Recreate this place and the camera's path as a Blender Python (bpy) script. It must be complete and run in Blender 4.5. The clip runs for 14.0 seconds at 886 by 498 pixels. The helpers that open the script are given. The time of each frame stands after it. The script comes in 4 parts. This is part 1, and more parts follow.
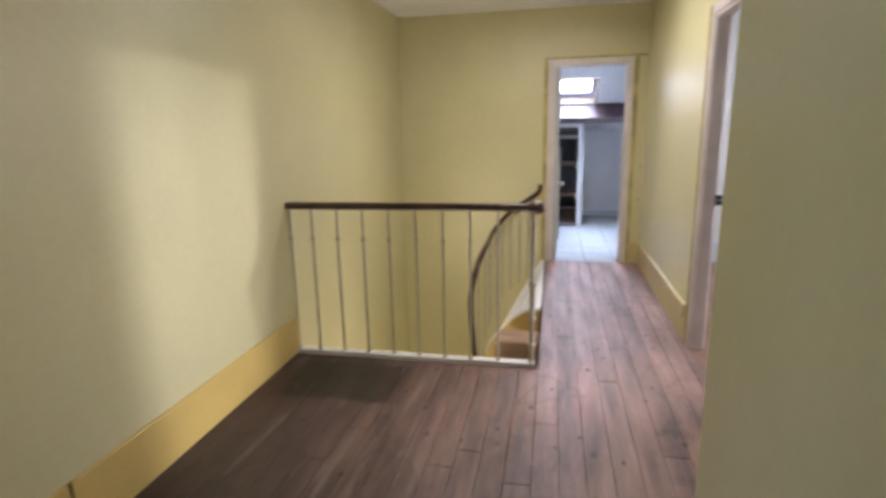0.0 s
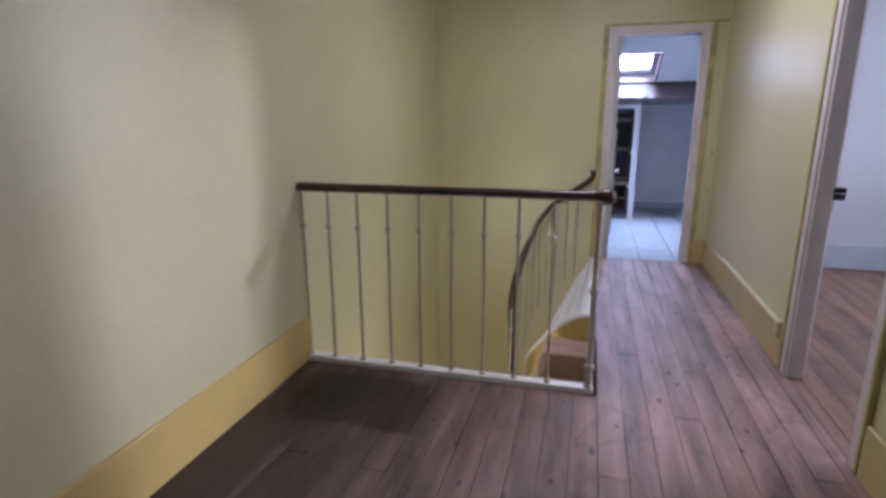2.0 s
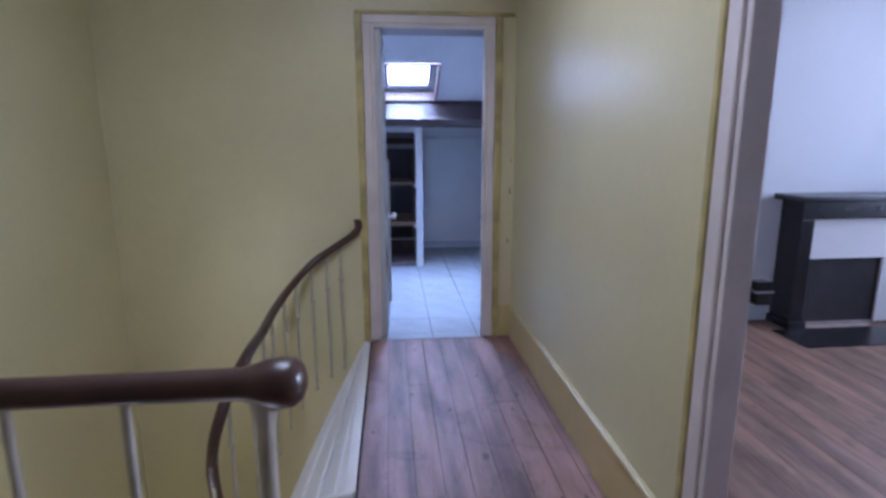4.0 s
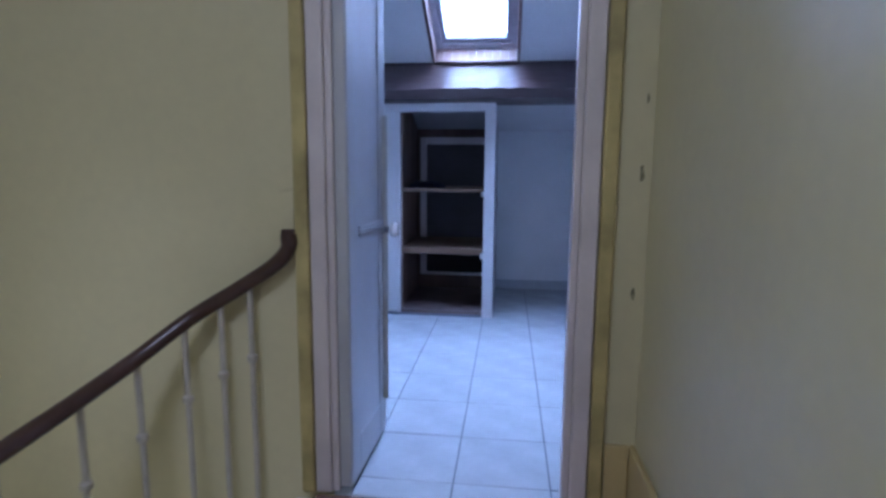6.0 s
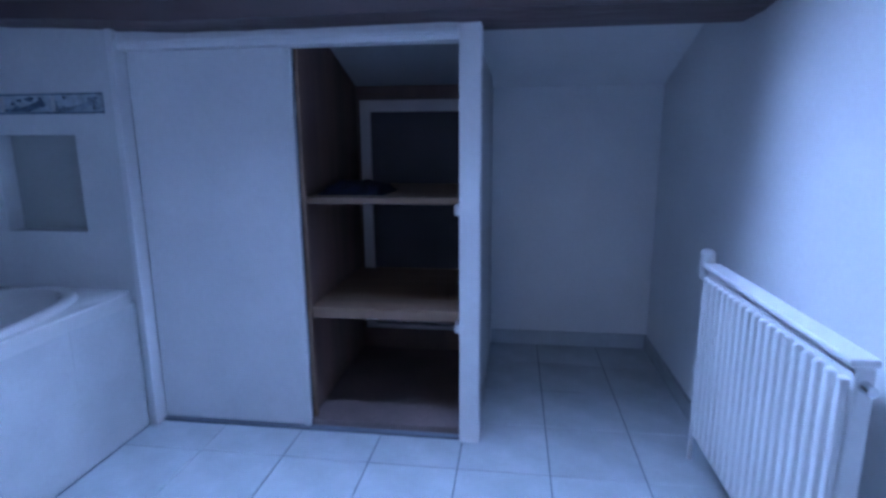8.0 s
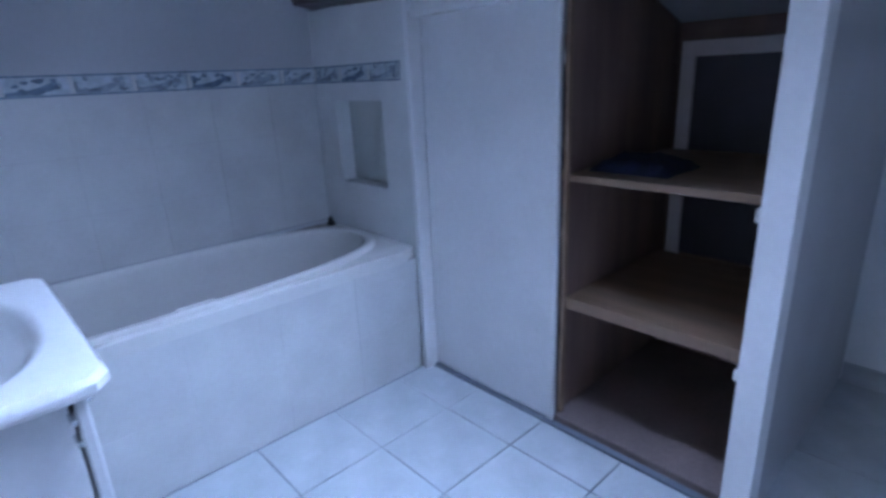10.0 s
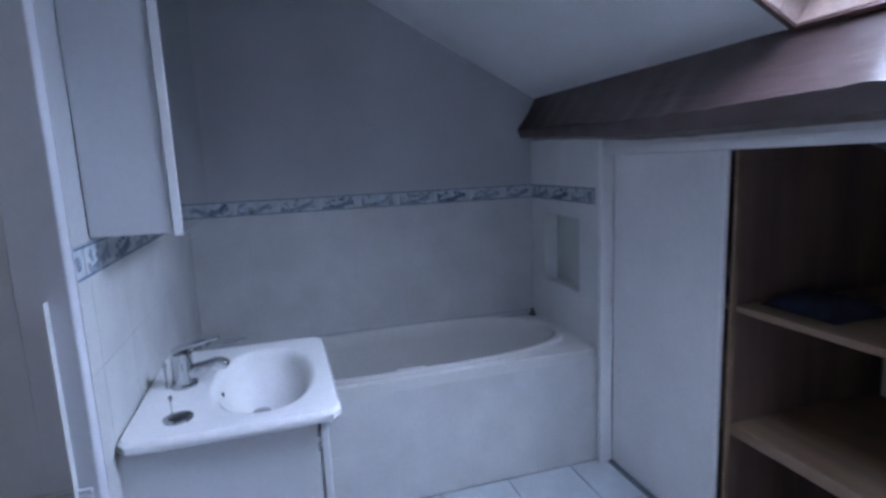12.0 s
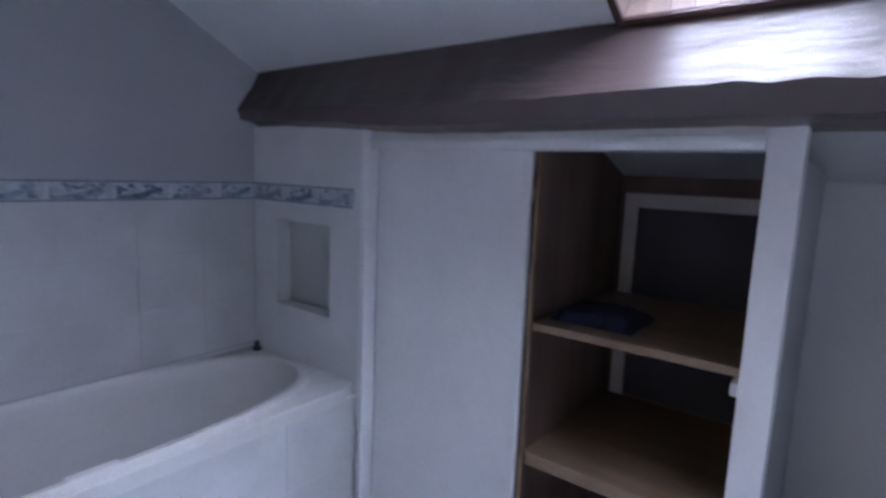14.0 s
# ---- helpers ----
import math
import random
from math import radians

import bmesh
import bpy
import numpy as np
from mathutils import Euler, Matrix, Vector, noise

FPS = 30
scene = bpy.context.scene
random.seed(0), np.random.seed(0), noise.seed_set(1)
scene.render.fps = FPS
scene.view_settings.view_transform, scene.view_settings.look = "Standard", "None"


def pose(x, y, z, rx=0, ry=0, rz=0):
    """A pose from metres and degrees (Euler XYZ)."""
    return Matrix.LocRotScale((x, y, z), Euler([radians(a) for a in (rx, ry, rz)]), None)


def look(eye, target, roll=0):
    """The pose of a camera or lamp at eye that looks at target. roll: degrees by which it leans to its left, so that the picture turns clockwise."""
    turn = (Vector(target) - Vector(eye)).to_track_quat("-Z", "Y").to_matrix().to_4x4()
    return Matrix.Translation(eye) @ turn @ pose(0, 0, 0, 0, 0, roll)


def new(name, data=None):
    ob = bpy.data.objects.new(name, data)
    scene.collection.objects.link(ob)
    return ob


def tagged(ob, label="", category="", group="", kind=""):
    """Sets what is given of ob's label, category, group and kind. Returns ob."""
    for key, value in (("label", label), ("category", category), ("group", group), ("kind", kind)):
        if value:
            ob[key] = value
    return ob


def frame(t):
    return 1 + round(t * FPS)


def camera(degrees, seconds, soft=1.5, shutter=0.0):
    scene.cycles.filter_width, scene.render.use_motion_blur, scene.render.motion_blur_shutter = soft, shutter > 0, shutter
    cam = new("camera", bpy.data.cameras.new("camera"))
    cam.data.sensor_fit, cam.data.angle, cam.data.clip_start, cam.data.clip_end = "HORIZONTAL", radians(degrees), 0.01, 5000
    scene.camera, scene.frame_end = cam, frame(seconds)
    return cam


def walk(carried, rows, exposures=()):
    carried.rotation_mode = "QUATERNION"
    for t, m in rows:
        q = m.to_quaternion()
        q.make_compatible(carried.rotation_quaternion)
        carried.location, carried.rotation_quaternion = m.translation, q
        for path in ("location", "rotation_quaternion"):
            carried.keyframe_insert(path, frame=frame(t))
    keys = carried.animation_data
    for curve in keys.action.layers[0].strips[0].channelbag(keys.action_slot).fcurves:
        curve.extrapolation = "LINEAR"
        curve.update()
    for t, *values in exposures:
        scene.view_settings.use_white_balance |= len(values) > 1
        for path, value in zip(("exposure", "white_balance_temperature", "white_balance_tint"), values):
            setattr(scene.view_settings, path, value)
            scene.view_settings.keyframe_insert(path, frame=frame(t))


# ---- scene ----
cam = camera(79.2, 14.0, soft=3.0, shutter=0.3)
PATH = [  # seconds, place, turn
    (0, 0.103, -3.074, 1.418, 77.41, 1.19, 11.42),
    (0.5, 0.066, -3.214, 1.388, 73.66, -0.65, 23.97),
    (1, 0.002, -3.132, 1.349, 72.15, -1.48, 27.82),
    (1.5, -0.045, -2.980, 1.283, 74.28, -0.73, 21.87),
    (2, -0.056, -2.514, 1.330, 76.03, 0.20, 15.22),
    (2.5, -0.101, -2.098, 1.343, 77.70, 0.42, 8.77),
    (3, -0.064, -1.731, 1.415, 77.14, -0.21, 0.64),
    (3.5, 0.044, -1.164, 1.371, 77.11, -0.11, -4.21),
    (3.7, 0.105, -1.004, 1.362, 77.55, 0.01, -6.17),
    (5.8, 0.609, 0.969, 0.993, 82.42, 0.38, 7.54),
    (6, 0.616, 1.198, 0.996, 82.00, -0.46, 6.93),
    (6.5, 0.583, 1.721, 0.995, 81.57, -0.41, 6.30),
    (7, 0.562, 2.136, 1.068, 79.32, -0.76, 6.45),
    (7.2, 0.582, 2.325, 1.069, 78.77, -0.11, 6.11),
    (9.3, 0.814, 3.637, 1.140, 80.49, 0.00, 26.33),
    (9.5, 0.874, 3.607, 1.144, 79.23, 2.28, 37.44),
    (10, 0.835, 3.502, 1.210, 72.03, 2.56, 46.77),
    (10.5, 1.047, 3.563, 1.314, 69.11, 3.73, 63.56),
    (11, 1.179, 3.514, 1.368, 74.07, 2.98, 71.13),
    (11.5, 1.218, 3.506, 1.398, 77.54, 2.59, 73.09),
    (12, 1.256, 3.509, 1.412, 80.74, 2.41, 73.05),
    (12.5, 1.258, 3.499, 1.411, 84.65, 1.90, 70.28),
    (13, 1.121, 3.445, 1.398, 87.68, 0.54, 61.67),
    (13.5, 0.811, 3.362, 1.362, 87.70, -1.17, 47.98),
    (14, 0.619, 3.497, 1.338, 81.95, -2.23, 37.73),
]
LIGHT = [
    (0.0, 0.44, 6500, 17), (0.5, 0.3, 6300, 19), (1.0, 0.12, 6200, 20), (1.5, 0.1, 5650, 23), (2.0, -0.1, 5500, 27), (2.5, -0.16, 5150, 27), (3.0, -0.2, 5150, 26), (3.7, -0.3, 5020, 26),
    (5.8, -0.58, 4780, 23), (6.5, -0.78, 4850, 23), (7.2, -1.12, 4450, 22), (9.4, -0.05, 5050, 16), (10.0, -0.45, 5200, 16), (10.5, -0.8, 5350, 16), (11.0, -0.88, 5500, 15),
    (12.5, -0.8, 6050, 18), (14.0, -0.60, 6350, 20),
]
walk(cam, [(t, pose(*p)) for t, *p in PATH], LIGHT)

# ---- world and lamps ----
world = bpy.data.worlds.new("sky")
scene.world = world
world.use_nodes = True
wn = world.node_tree.nodes
sky = wn.new("ShaderNodeTexSky")
sky.sky_type = "NISHITA"
sky.sun_disc = False
sky.sun_elevation = radians(38)
sky.sun_rotation = radians(200)
wn["Background"].inputs["Strength"].default_value = 0.12
world.node_tree.links.new(sky.outputs["Color"], wn["Background"].inputs["Color"])
sun = new("sun", bpy.data.lights.new("sun", "SUN"))
sun.data.energy, sun.data.angle, sun.data.color = 0.8, radians(12), (1.0, 0.96, 0.9)
sun.matrix_world = look((0, 0, 10), (-3, 8.5, 0))


def area_lamp(name, eye, target, w, h, watts, colour, spread=180):
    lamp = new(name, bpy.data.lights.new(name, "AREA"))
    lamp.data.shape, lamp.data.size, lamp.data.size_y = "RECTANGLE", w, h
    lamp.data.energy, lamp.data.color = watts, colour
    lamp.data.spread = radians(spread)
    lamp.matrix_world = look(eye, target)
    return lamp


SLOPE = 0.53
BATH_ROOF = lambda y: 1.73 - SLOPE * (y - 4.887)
area_lamp("skylight_daylight", (0.385, 4.681, 2.06), (0.385, 4.212, 1.177), 0.80, 0.80, 180, (0.66, 0.78, 1.0), 134)
area_lamp("bright_sky_daylight", (7.4, 2.22, 2.72), (-1.53, -0.85, 0.70), 0.55, 0.20, 128, (0.96, 0.95, 0.95), 120)
area_lamp("window_pane_daylight", (5.04, 2.36, 2.2), (-1.53, -1.45, 0.9), 0.16, 0.4, 16, (0.98, 0.95, 0.92), 110)
area_lamp("bedroom_daylight", (5.05, 1.25, 1.6), (0.0, 1.1, 1.0), 1.1, 1.6, 15, (0.93, 0.95, 1.0))
area_lamp("left_room_daylight", (-4.0, -3.3, 1.5), (-1.5, -2.7, 1.1), 1.1, 1.4, 25, (0.60, 0.80, 1.0))
# added fill before the closed back wall, which has no window
area_lamp("landing_back_fill", (-0.4, -5.35, 1.6), (-0.6, 0.0, 1.0), 1.0, 1.3, 4.5, (1.0, 0.92, 0.82))
# added fill lamp over the landing; no roof window is known there
area_lamp("stair_overhead_fill", (0.05, 0.80, 2.68), (0.05, 0.80, 0.0), 0.7, 0.9, 27, (1.0, 0.97, 0.90))
# added fill at the stair foot to lift the stairwell walls
area_lamp("stairwell_fill", (-1.0, 0.25, -2.2), (-1.0, 1.8, -0.6), 0.8, 0.5, 36, (1.0, 0.95, 0.85))


# ---- materials ----
def material(name, colour, rough=0.6, grain=0.10, metal=0.0, spread=0.12, scale=3.0, bump=0.1, fine=60.0, second=None, stretch=(1, 1, 1), spec=0.5, coords="Object", per_object=0.0, coat=0.0):
    m = bpy.data.materials.new(name)
    m.use_nodes = True
    n, l = m.node_tree.nodes, m.node_tree.links
    b = n["Principled BSDF"]
    b.inputs["Roughness"].default_value = rough
    b.inputs["Metallic"].default_value = metal
    b.inputs["Specular IOR Level"].default_value = spec
    b.inputs["Coat Weight"].default_value = coat
    tc = n.new("ShaderNodeTexCoord")
    geo = n.new("ShaderNodeNewGeometry")
    mp = n.new("ShaderNodeMapping")
    mp.inputs["Scale"].default_value = stretch
    l.new(geo.outputs["Position"] if coords == "World" else tc.outputs["Object"], mp.inputs["Vector"])
    big, small = n.new("ShaderNodeTexNoise"), n.new("ShaderNodeTexNoise")
    big.inputs["Scale"].default_value, big.inputs["Detail"].default_value = scale, 5
    small.inputs["Scale"].default_value, small.inputs["Detail"].default_value = fine, 4
    l.new(mp.outputs["Vector"], big.inputs["Vector"])
    l.new(mp.outputs["Vector"], small.inputs["Vector"])
    ramp = n.new("ShaderNodeValToRGB")
    c2 = second or tuple(c * (1 - 2 * spread) for c in colour)
    ramp.color_ramp.elements[0].position, ramp.color_ramp.elements[1].position = 0.32, 0.68
    ramp.color_ramp.elements[0].color, ramp.color_ramp.elements[1].color = (*c2, 1), (*colour, 1)
    l.new(big.outputs["Fac"], ramp.inputs["Fac"])
    mix = n.new("ShaderNodeMix")
    mix.data_type, mix.blend_type = "RGBA", "MULTIPLY"
    mix.inputs["Factor"].default_value = grain
    l.new(ramp.outputs["Color"], mix.inputs["A"])
    l.new(small.outputs["Fac"], mix.inputs["B"])
    gain = n.new("ShaderNodeMix")
    gain.data_type, gain.blend_type = "RGBA", "MULTIPLY"
    gain.inputs["Factor"].default_value = 1.0
    g = 1 + 0.5 * grain
    gain.inputs["B"].default_value = (g, g, g, 1)
    l.new(mix.outputs["Result"], gain.inputs["A"])
    out = gain.outputs["Result"]
    if per_object:
        info = n.new("ShaderNodeObjectInfo")
        rng = n.new("ShaderNodeMapRange")
        rng.inputs["To Min"].default_value, rng.inputs["To Max"].default_value = 1 - per_object, 1 + per_object
        l.new(info.outputs["Random"], rng.inputs["Value"])
        hs = n.new("ShaderNodeHueSaturation")
        l.new(rng.outputs["Result"], hs.inputs["Value"])
        l.new(out, hs.inputs["Color"])
        out = hs.outputs["Color"]
    l.new(out, b.inputs["Base Color"])
    if bump:
        bp = n.new("ShaderNodeBump")
        bp.inputs["Strength"].default_value, bp.inputs["Distance"].default_value = bump, 0.01
        l.new(small.outputs["Fac"], bp.inputs["Height"])
        l.new(bp.outputs["Normal"], b.inputs["Normal"])
    return m


M_YELLOW = material("yellow_gloss_paint", (0.665, 0.617, 0.375), 0.38, spread=0.06, scale=0.9, bump=0.03, fine=30, coords="World")
M_SKIRT = material("ochre_paint", (0.66, 0.48, 0.16), 0.4, spread=0.08, scale=2.5, bump=0.08, coords="World")
M_CEIL = material("ceiling_paint", (0.76, 0.76, 0.74), 0.8, spread=0.04, scale=1.5, bump=0.1, coords="World")
M_PINKWHITE = material("casing_paint", (0.74, 0.68, 0.68), 0.4, spread=0.08, scale=5, bump=0.08)
M_YTRIM = material("yellow_trim_paint", (0.58, 0.49, 0.20), 0.4, spread=0.22, scale=8, bump=0.1)
M_SKIRT2 = material("mustard_paint", (0.60, 0.49, 0.22), 0.4, spread=0.08, scale=2.5, bump=0.08, coords="World")
M_WHITE = material("white_paint", (0.82, 0.82, 0.83), 0.42, spread=0.05, scale=3, bump=0.05)
# greyish wall paint, taken darker still to put shade on its walls
M_BATHWALL_DIM = material("dimmed_bathroom_wall_paint", (0.45, 0.46, 0.48), 0.5, spread=0.07, scale=1.8, bump=0.08, coords="World")
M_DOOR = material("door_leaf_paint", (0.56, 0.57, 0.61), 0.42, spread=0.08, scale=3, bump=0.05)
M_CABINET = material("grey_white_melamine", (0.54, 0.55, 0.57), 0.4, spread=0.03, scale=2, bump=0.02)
# brighter copy for ceilings and right-hand walls, making up for weak light there
M_BATH_BRIGHT = material("brightened_bathroom_paint", (0.84, 0.85, 0.86), 0.6, spread=0.05, scale=1.8, bump=0.08, coords="World")
M_TILE = material("white_floor_tile", (0.52, 0.56, 0.59), 0.18, spread=0.08, scale=7, bump=0.02, per_object=0.03)
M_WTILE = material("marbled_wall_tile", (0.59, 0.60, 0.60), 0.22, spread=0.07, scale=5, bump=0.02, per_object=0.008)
# brighter copy of the wall tile, standing in for bounced light on the end wall
M_ENDTILE_BRIGHT = material("brightened_end_tile", (0.76, 0.77, 0.77), 0.25, spread=0.05, scale=5, bump=0.02)
M_GROUT = material("grey_grout", (0.16, 0.18, 0.22), 0.9, bump=0.2)
M_GROUTW = material("pale_grout", (0.66, 0.67, 0.68), 0.8, bump=0.1)
M_RAIL = material("dark_rail_wood", (0.085, 0.045, 0.035), 0.32, 0.35, spread=0.25, scale=6, bump=0.06, stretch=(1, 1, 1))
M_IRON = material("white_painted_iron", (0.50, 0.47, 0.40), 0.42, spread=0.1, scale=20, bump=0.1)
M_BEAM = material("stained_beam_wood", (0.080, 0.049, 0.047), 0.38, 0.35, spread=0.25, scale=3.5, bump=0.5, fine=16, stretch=(0.35, 1.6, 1.6), spec=0.8, coords="World")
M_SHELF = material("pine_shelf", (0.25, 0.165, 0.105), 0.6, 0.35, spread=0.16, scale=3, bump=0.1, stretch=(0.4, 5, 5))
M_CLOSET = material("brown_board", (0.20, 0.13, 0.105), 0.6, 0.35, spread=0.2, scale=2.5, bump=0.1, stretch=(4, 4, 0.5))
M_CLOSETFLOOR = material("closet_base_board", (0.22, 0.17, 0.16), 0.6, 0.35, spread=0.2, scale=3, bump=0.1)
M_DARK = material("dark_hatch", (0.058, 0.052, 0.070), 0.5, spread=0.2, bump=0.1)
M_LINING = material("pine_lining", (0.70, 0.55, 0.49), 0.4, 0.35, spread=0.12, scale=4, bump=0.08, per_object=0.06)
# brown frame wood, lightened to blue-grey to carry the sky's glare
M_FRAME_GLARE = material("frame_wood_with_glare", (0.46, 0.46, 0.52), 0.25, 0.35, spread=0.15, scale=6, bump=0.08)
M_TRIMWOOD = material("trim_wood", (0.15, 0.09, 0.08), 0.35, 0.35, spread=0.2, scale=6, bump=0.1)
M_CERAMIC = material("white_ceramic", (0.84, 0.84, 0.85), 0.08, spread=0.015, bump=0.0, coat=0.4)
M_TUB = material("enamel", (0.60, 0.60, 0.585), 0.18, spread=0.02, scale=2, bump=0.0)
M_CHROME = material("chrome", (0.62, 0.63, 0.65), 0.12, metal=1.0, spread=0.03, bump=0.0)
M_STEEL = material("dull_steel", (0.22, 0.23, 0.25), 0.3, metal=1.0, spread=0.1, bump=0.0)
M_MIRROR = material("mirror_glass", (0.75, 0.77, 0.78), 0.03, metal=1.0, spread=0.0, bump=0.0)
M_BLACK = material("black_marble", (0.018, 0.018, 0.02), 0.25, spread=0.3, scale=9, bump=0.03)
M_BLACKBOX = material("black_bakelite", (0.02, 0.02, 0.022), 0.4, spread=0.2, bump=0.03)
M_BEDWALL = material("bedroom_wall_paper", (0.62, 0.63, 0.65), 0.7, spread=0.03, scale=1.5, bump=0.1, coords="World")
M_BEDSKIRT = material("grey_skirting_paint", (0.50, 0.54, 0.58), 0.5, spread=0.05, bump=0.05)
M_FIREPANEL = material("fire_surround_panel", (0.78, 0.76, 0.76), 0.6, spread=0.04, bump=0.06)
# soot in the fireplace, and the painted darkness of the low closet opening
M_SOOT_AND_SHADE = material("firebox_soot_and_opening_shade", (0.035, 0.03, 0.032), 0.8, 0.35, spread=0.3, bump=0.3)
M_BLUECLOTH = material("dark_blue_cloth", (0.018, 0.024, 0.07), 0.9, 0.35, spread=0.3, scale=30, bump=0.4)
M_FRIEZE = material("frieze_ground", (0.54, 0.60, 0.66), 0.2, spread=0.15, scale=30, bump=0.02)
M_FRIEZEBLUE = material("frieze_blue_glaze", (0.20, 0.26, 0.35), 0.25, spread=0.3, scale=40, bump=0.02)
M_FRIEZEGREY = material("frieze_grey_glaze", (0.36, 0.42, 0.50), 0.25, spread=0.3, scale=40, bump=0.02)
M_RUBBER = material("rubber_plug", (0.05, 0.05, 0.05), 0.5, spread=0.2, bump=0.05)
M_CHIP = material("chipped_paint", (0.36, 0.33, 0.19), 0.8, spread=0.3, scale=60, bump=0.3)
# greenish niche colour, darkened to hold the shade of the recess
M_NICHE_SHADE = material("shaded_niche_plaster", (0.46, 0.485, 0.465), 0.6, spread=0.06, bump=0.1)
M_PLASTIC = material("white_plastic", (0.78, 0.78, 0.78), 0.35, spread=0.02, bump=0.0)


def floor_wood(name, light, dark, worn_x, soft, amount=0.7, patch=None, stretch=(5, 0.6, 1), knots=0.35):
    """Old boards: grain along y, a dark varnished side and a worn lane, knots and scuffs."""
    m = material(name, light, 0.40, 0.35, spread=0.32, scale=2.2, bump=0.3, fine=26, stretch=stretch, coords="World", per_object=0.12, spec=0.35)
    n, l = m.node_tree.nodes, m.node_tree.links
    b = n["Principled BSDF"]
    was = b.inputs["Base Color"].links[0].from_socket
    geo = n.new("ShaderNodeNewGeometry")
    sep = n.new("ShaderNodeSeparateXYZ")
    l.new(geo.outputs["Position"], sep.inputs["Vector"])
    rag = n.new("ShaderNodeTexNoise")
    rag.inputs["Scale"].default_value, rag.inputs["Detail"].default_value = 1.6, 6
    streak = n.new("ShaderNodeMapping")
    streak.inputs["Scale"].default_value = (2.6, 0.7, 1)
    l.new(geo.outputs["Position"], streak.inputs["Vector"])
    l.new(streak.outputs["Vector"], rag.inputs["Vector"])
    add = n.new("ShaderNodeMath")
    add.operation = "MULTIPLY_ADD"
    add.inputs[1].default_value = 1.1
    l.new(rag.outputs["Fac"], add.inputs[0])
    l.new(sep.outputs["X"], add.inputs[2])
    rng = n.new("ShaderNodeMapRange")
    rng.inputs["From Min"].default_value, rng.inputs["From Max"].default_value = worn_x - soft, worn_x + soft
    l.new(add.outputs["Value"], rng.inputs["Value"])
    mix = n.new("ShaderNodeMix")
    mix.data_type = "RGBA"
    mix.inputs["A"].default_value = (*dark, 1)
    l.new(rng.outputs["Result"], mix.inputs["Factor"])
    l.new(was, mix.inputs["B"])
    blot = n.new("ShaderNodeTexNoise")
    blot.inputs["Scale"].default_value, blot.inputs["Detail"].default_value, blot.inputs["Distortion"].default_value = 2.6, 7, 1.2
    smear = n.new("ShaderNodeMapping")
    smear.inputs["Scale"].default_value = (1.9, 0.8, 1)
    l.new(geo.outputs["Position"], smear.inputs["Vector"])
    l.new(smear.outputs["Vector"], blot.inputs["Vector"])
    stain = n.new("ShaderNodeValToRGB")
    stain.color_ramp.elements[0].position, stain.color_ramp.elements[0].color = 0.34, (0.62, 0.54, 0.51, 1)
    stain.color_ramp.elements[1].position, stain.color_ramp.elements[1].color = 0.46, (1, 1, 1, 1)
    worn = stain.color_ramp.elements.new(0.66)
    worn.color = (1, 1, 1, 1)
    pale = stain.color_ramp.elements.new(0.74)
    pale.color = (1.45, 1.38, 1.34, 1)
    l.new(blot.outputs["Fac"], stain.inputs["Fac"])
    wear = n.new("ShaderNodeMix")
    wear.data_type, wear.blend_type = "RGBA", "MULTIPLY"
    wear.inputs["Factor"].default_value = amount
    l.new(mix.outputs["Result"], wear.inputs["A"])
    l.new(stain.outputs["Color"], wear.inputs["B"])
    rough = n.new("ShaderNodeMapRange")
    rough.inputs["To Min"].default_value, rough.inputs["To Max"].default_value = 0.28, 0.6
    l.new(blot.outputs["Fac"], rough.inputs["Value"])
    l.new(rough.outputs["Result"], b.inputs["Roughness"])
    spots = n.new("ShaderNodeTexVoronoi")
    spots.voronoi_dimensions = "2D"
    spots.inputs["Scale"].default_value = 3.0
    squash = n.new("ShaderNodeMapping")
    squash.inputs["Scale"].default_value = (1.6, 0.85, 1)
    l.new(geo.outputs["Position"], squash.inputs["Vector"])
    l.new(squash.outputs["Vector"], spots.inputs["Vector"])
    knot = n.new("ShaderNodeMapRange")
    knot.inputs["From Min"].default_value, knot.inputs["From Max"].default_value = 0.018, 0.05
    knot.inputs["To Min"].default_value, knot.inputs["To Max"].default_value = knots, 1.0
    vary = n.new("ShaderNodeMath")
    vary.operation = "MULTIPLY_ADD"
    vary.inputs[1].default_value = -0.22
    l.new(rag.outputs["Fac"], vary.inputs[0])
    shift = n.new("ShaderNodeMath")
    shift.operation = "ADD"
    shift.inputs[1].default_value = 0.105
    l.new(spots.outputs["Distance"], shift.inputs[0])
    l.new(shift.outputs["Value"], vary.inputs[2])
    l.new(vary.outputs["Value"], knot.inputs["Value"])
    mul = n.new("ShaderNodeMix")
    mul.data_type, mul.blend_type = "RGBA", "MULTIPLY"
    mul.inputs["Factor"].default_value = 1.0
    l.new(wear.outputs["Result"], mul.inputs["A"])
    l.new(knot.outputs["Result"], mul.inputs["B"])
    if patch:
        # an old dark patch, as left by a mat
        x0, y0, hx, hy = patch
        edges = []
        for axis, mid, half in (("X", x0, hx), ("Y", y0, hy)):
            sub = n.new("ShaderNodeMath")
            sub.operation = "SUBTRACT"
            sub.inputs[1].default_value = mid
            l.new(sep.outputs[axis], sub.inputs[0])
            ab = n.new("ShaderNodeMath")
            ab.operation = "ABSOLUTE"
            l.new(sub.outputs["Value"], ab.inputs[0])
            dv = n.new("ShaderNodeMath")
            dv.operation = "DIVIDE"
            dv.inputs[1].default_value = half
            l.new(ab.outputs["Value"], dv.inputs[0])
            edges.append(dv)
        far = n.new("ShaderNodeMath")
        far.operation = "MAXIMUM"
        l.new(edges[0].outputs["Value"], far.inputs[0])
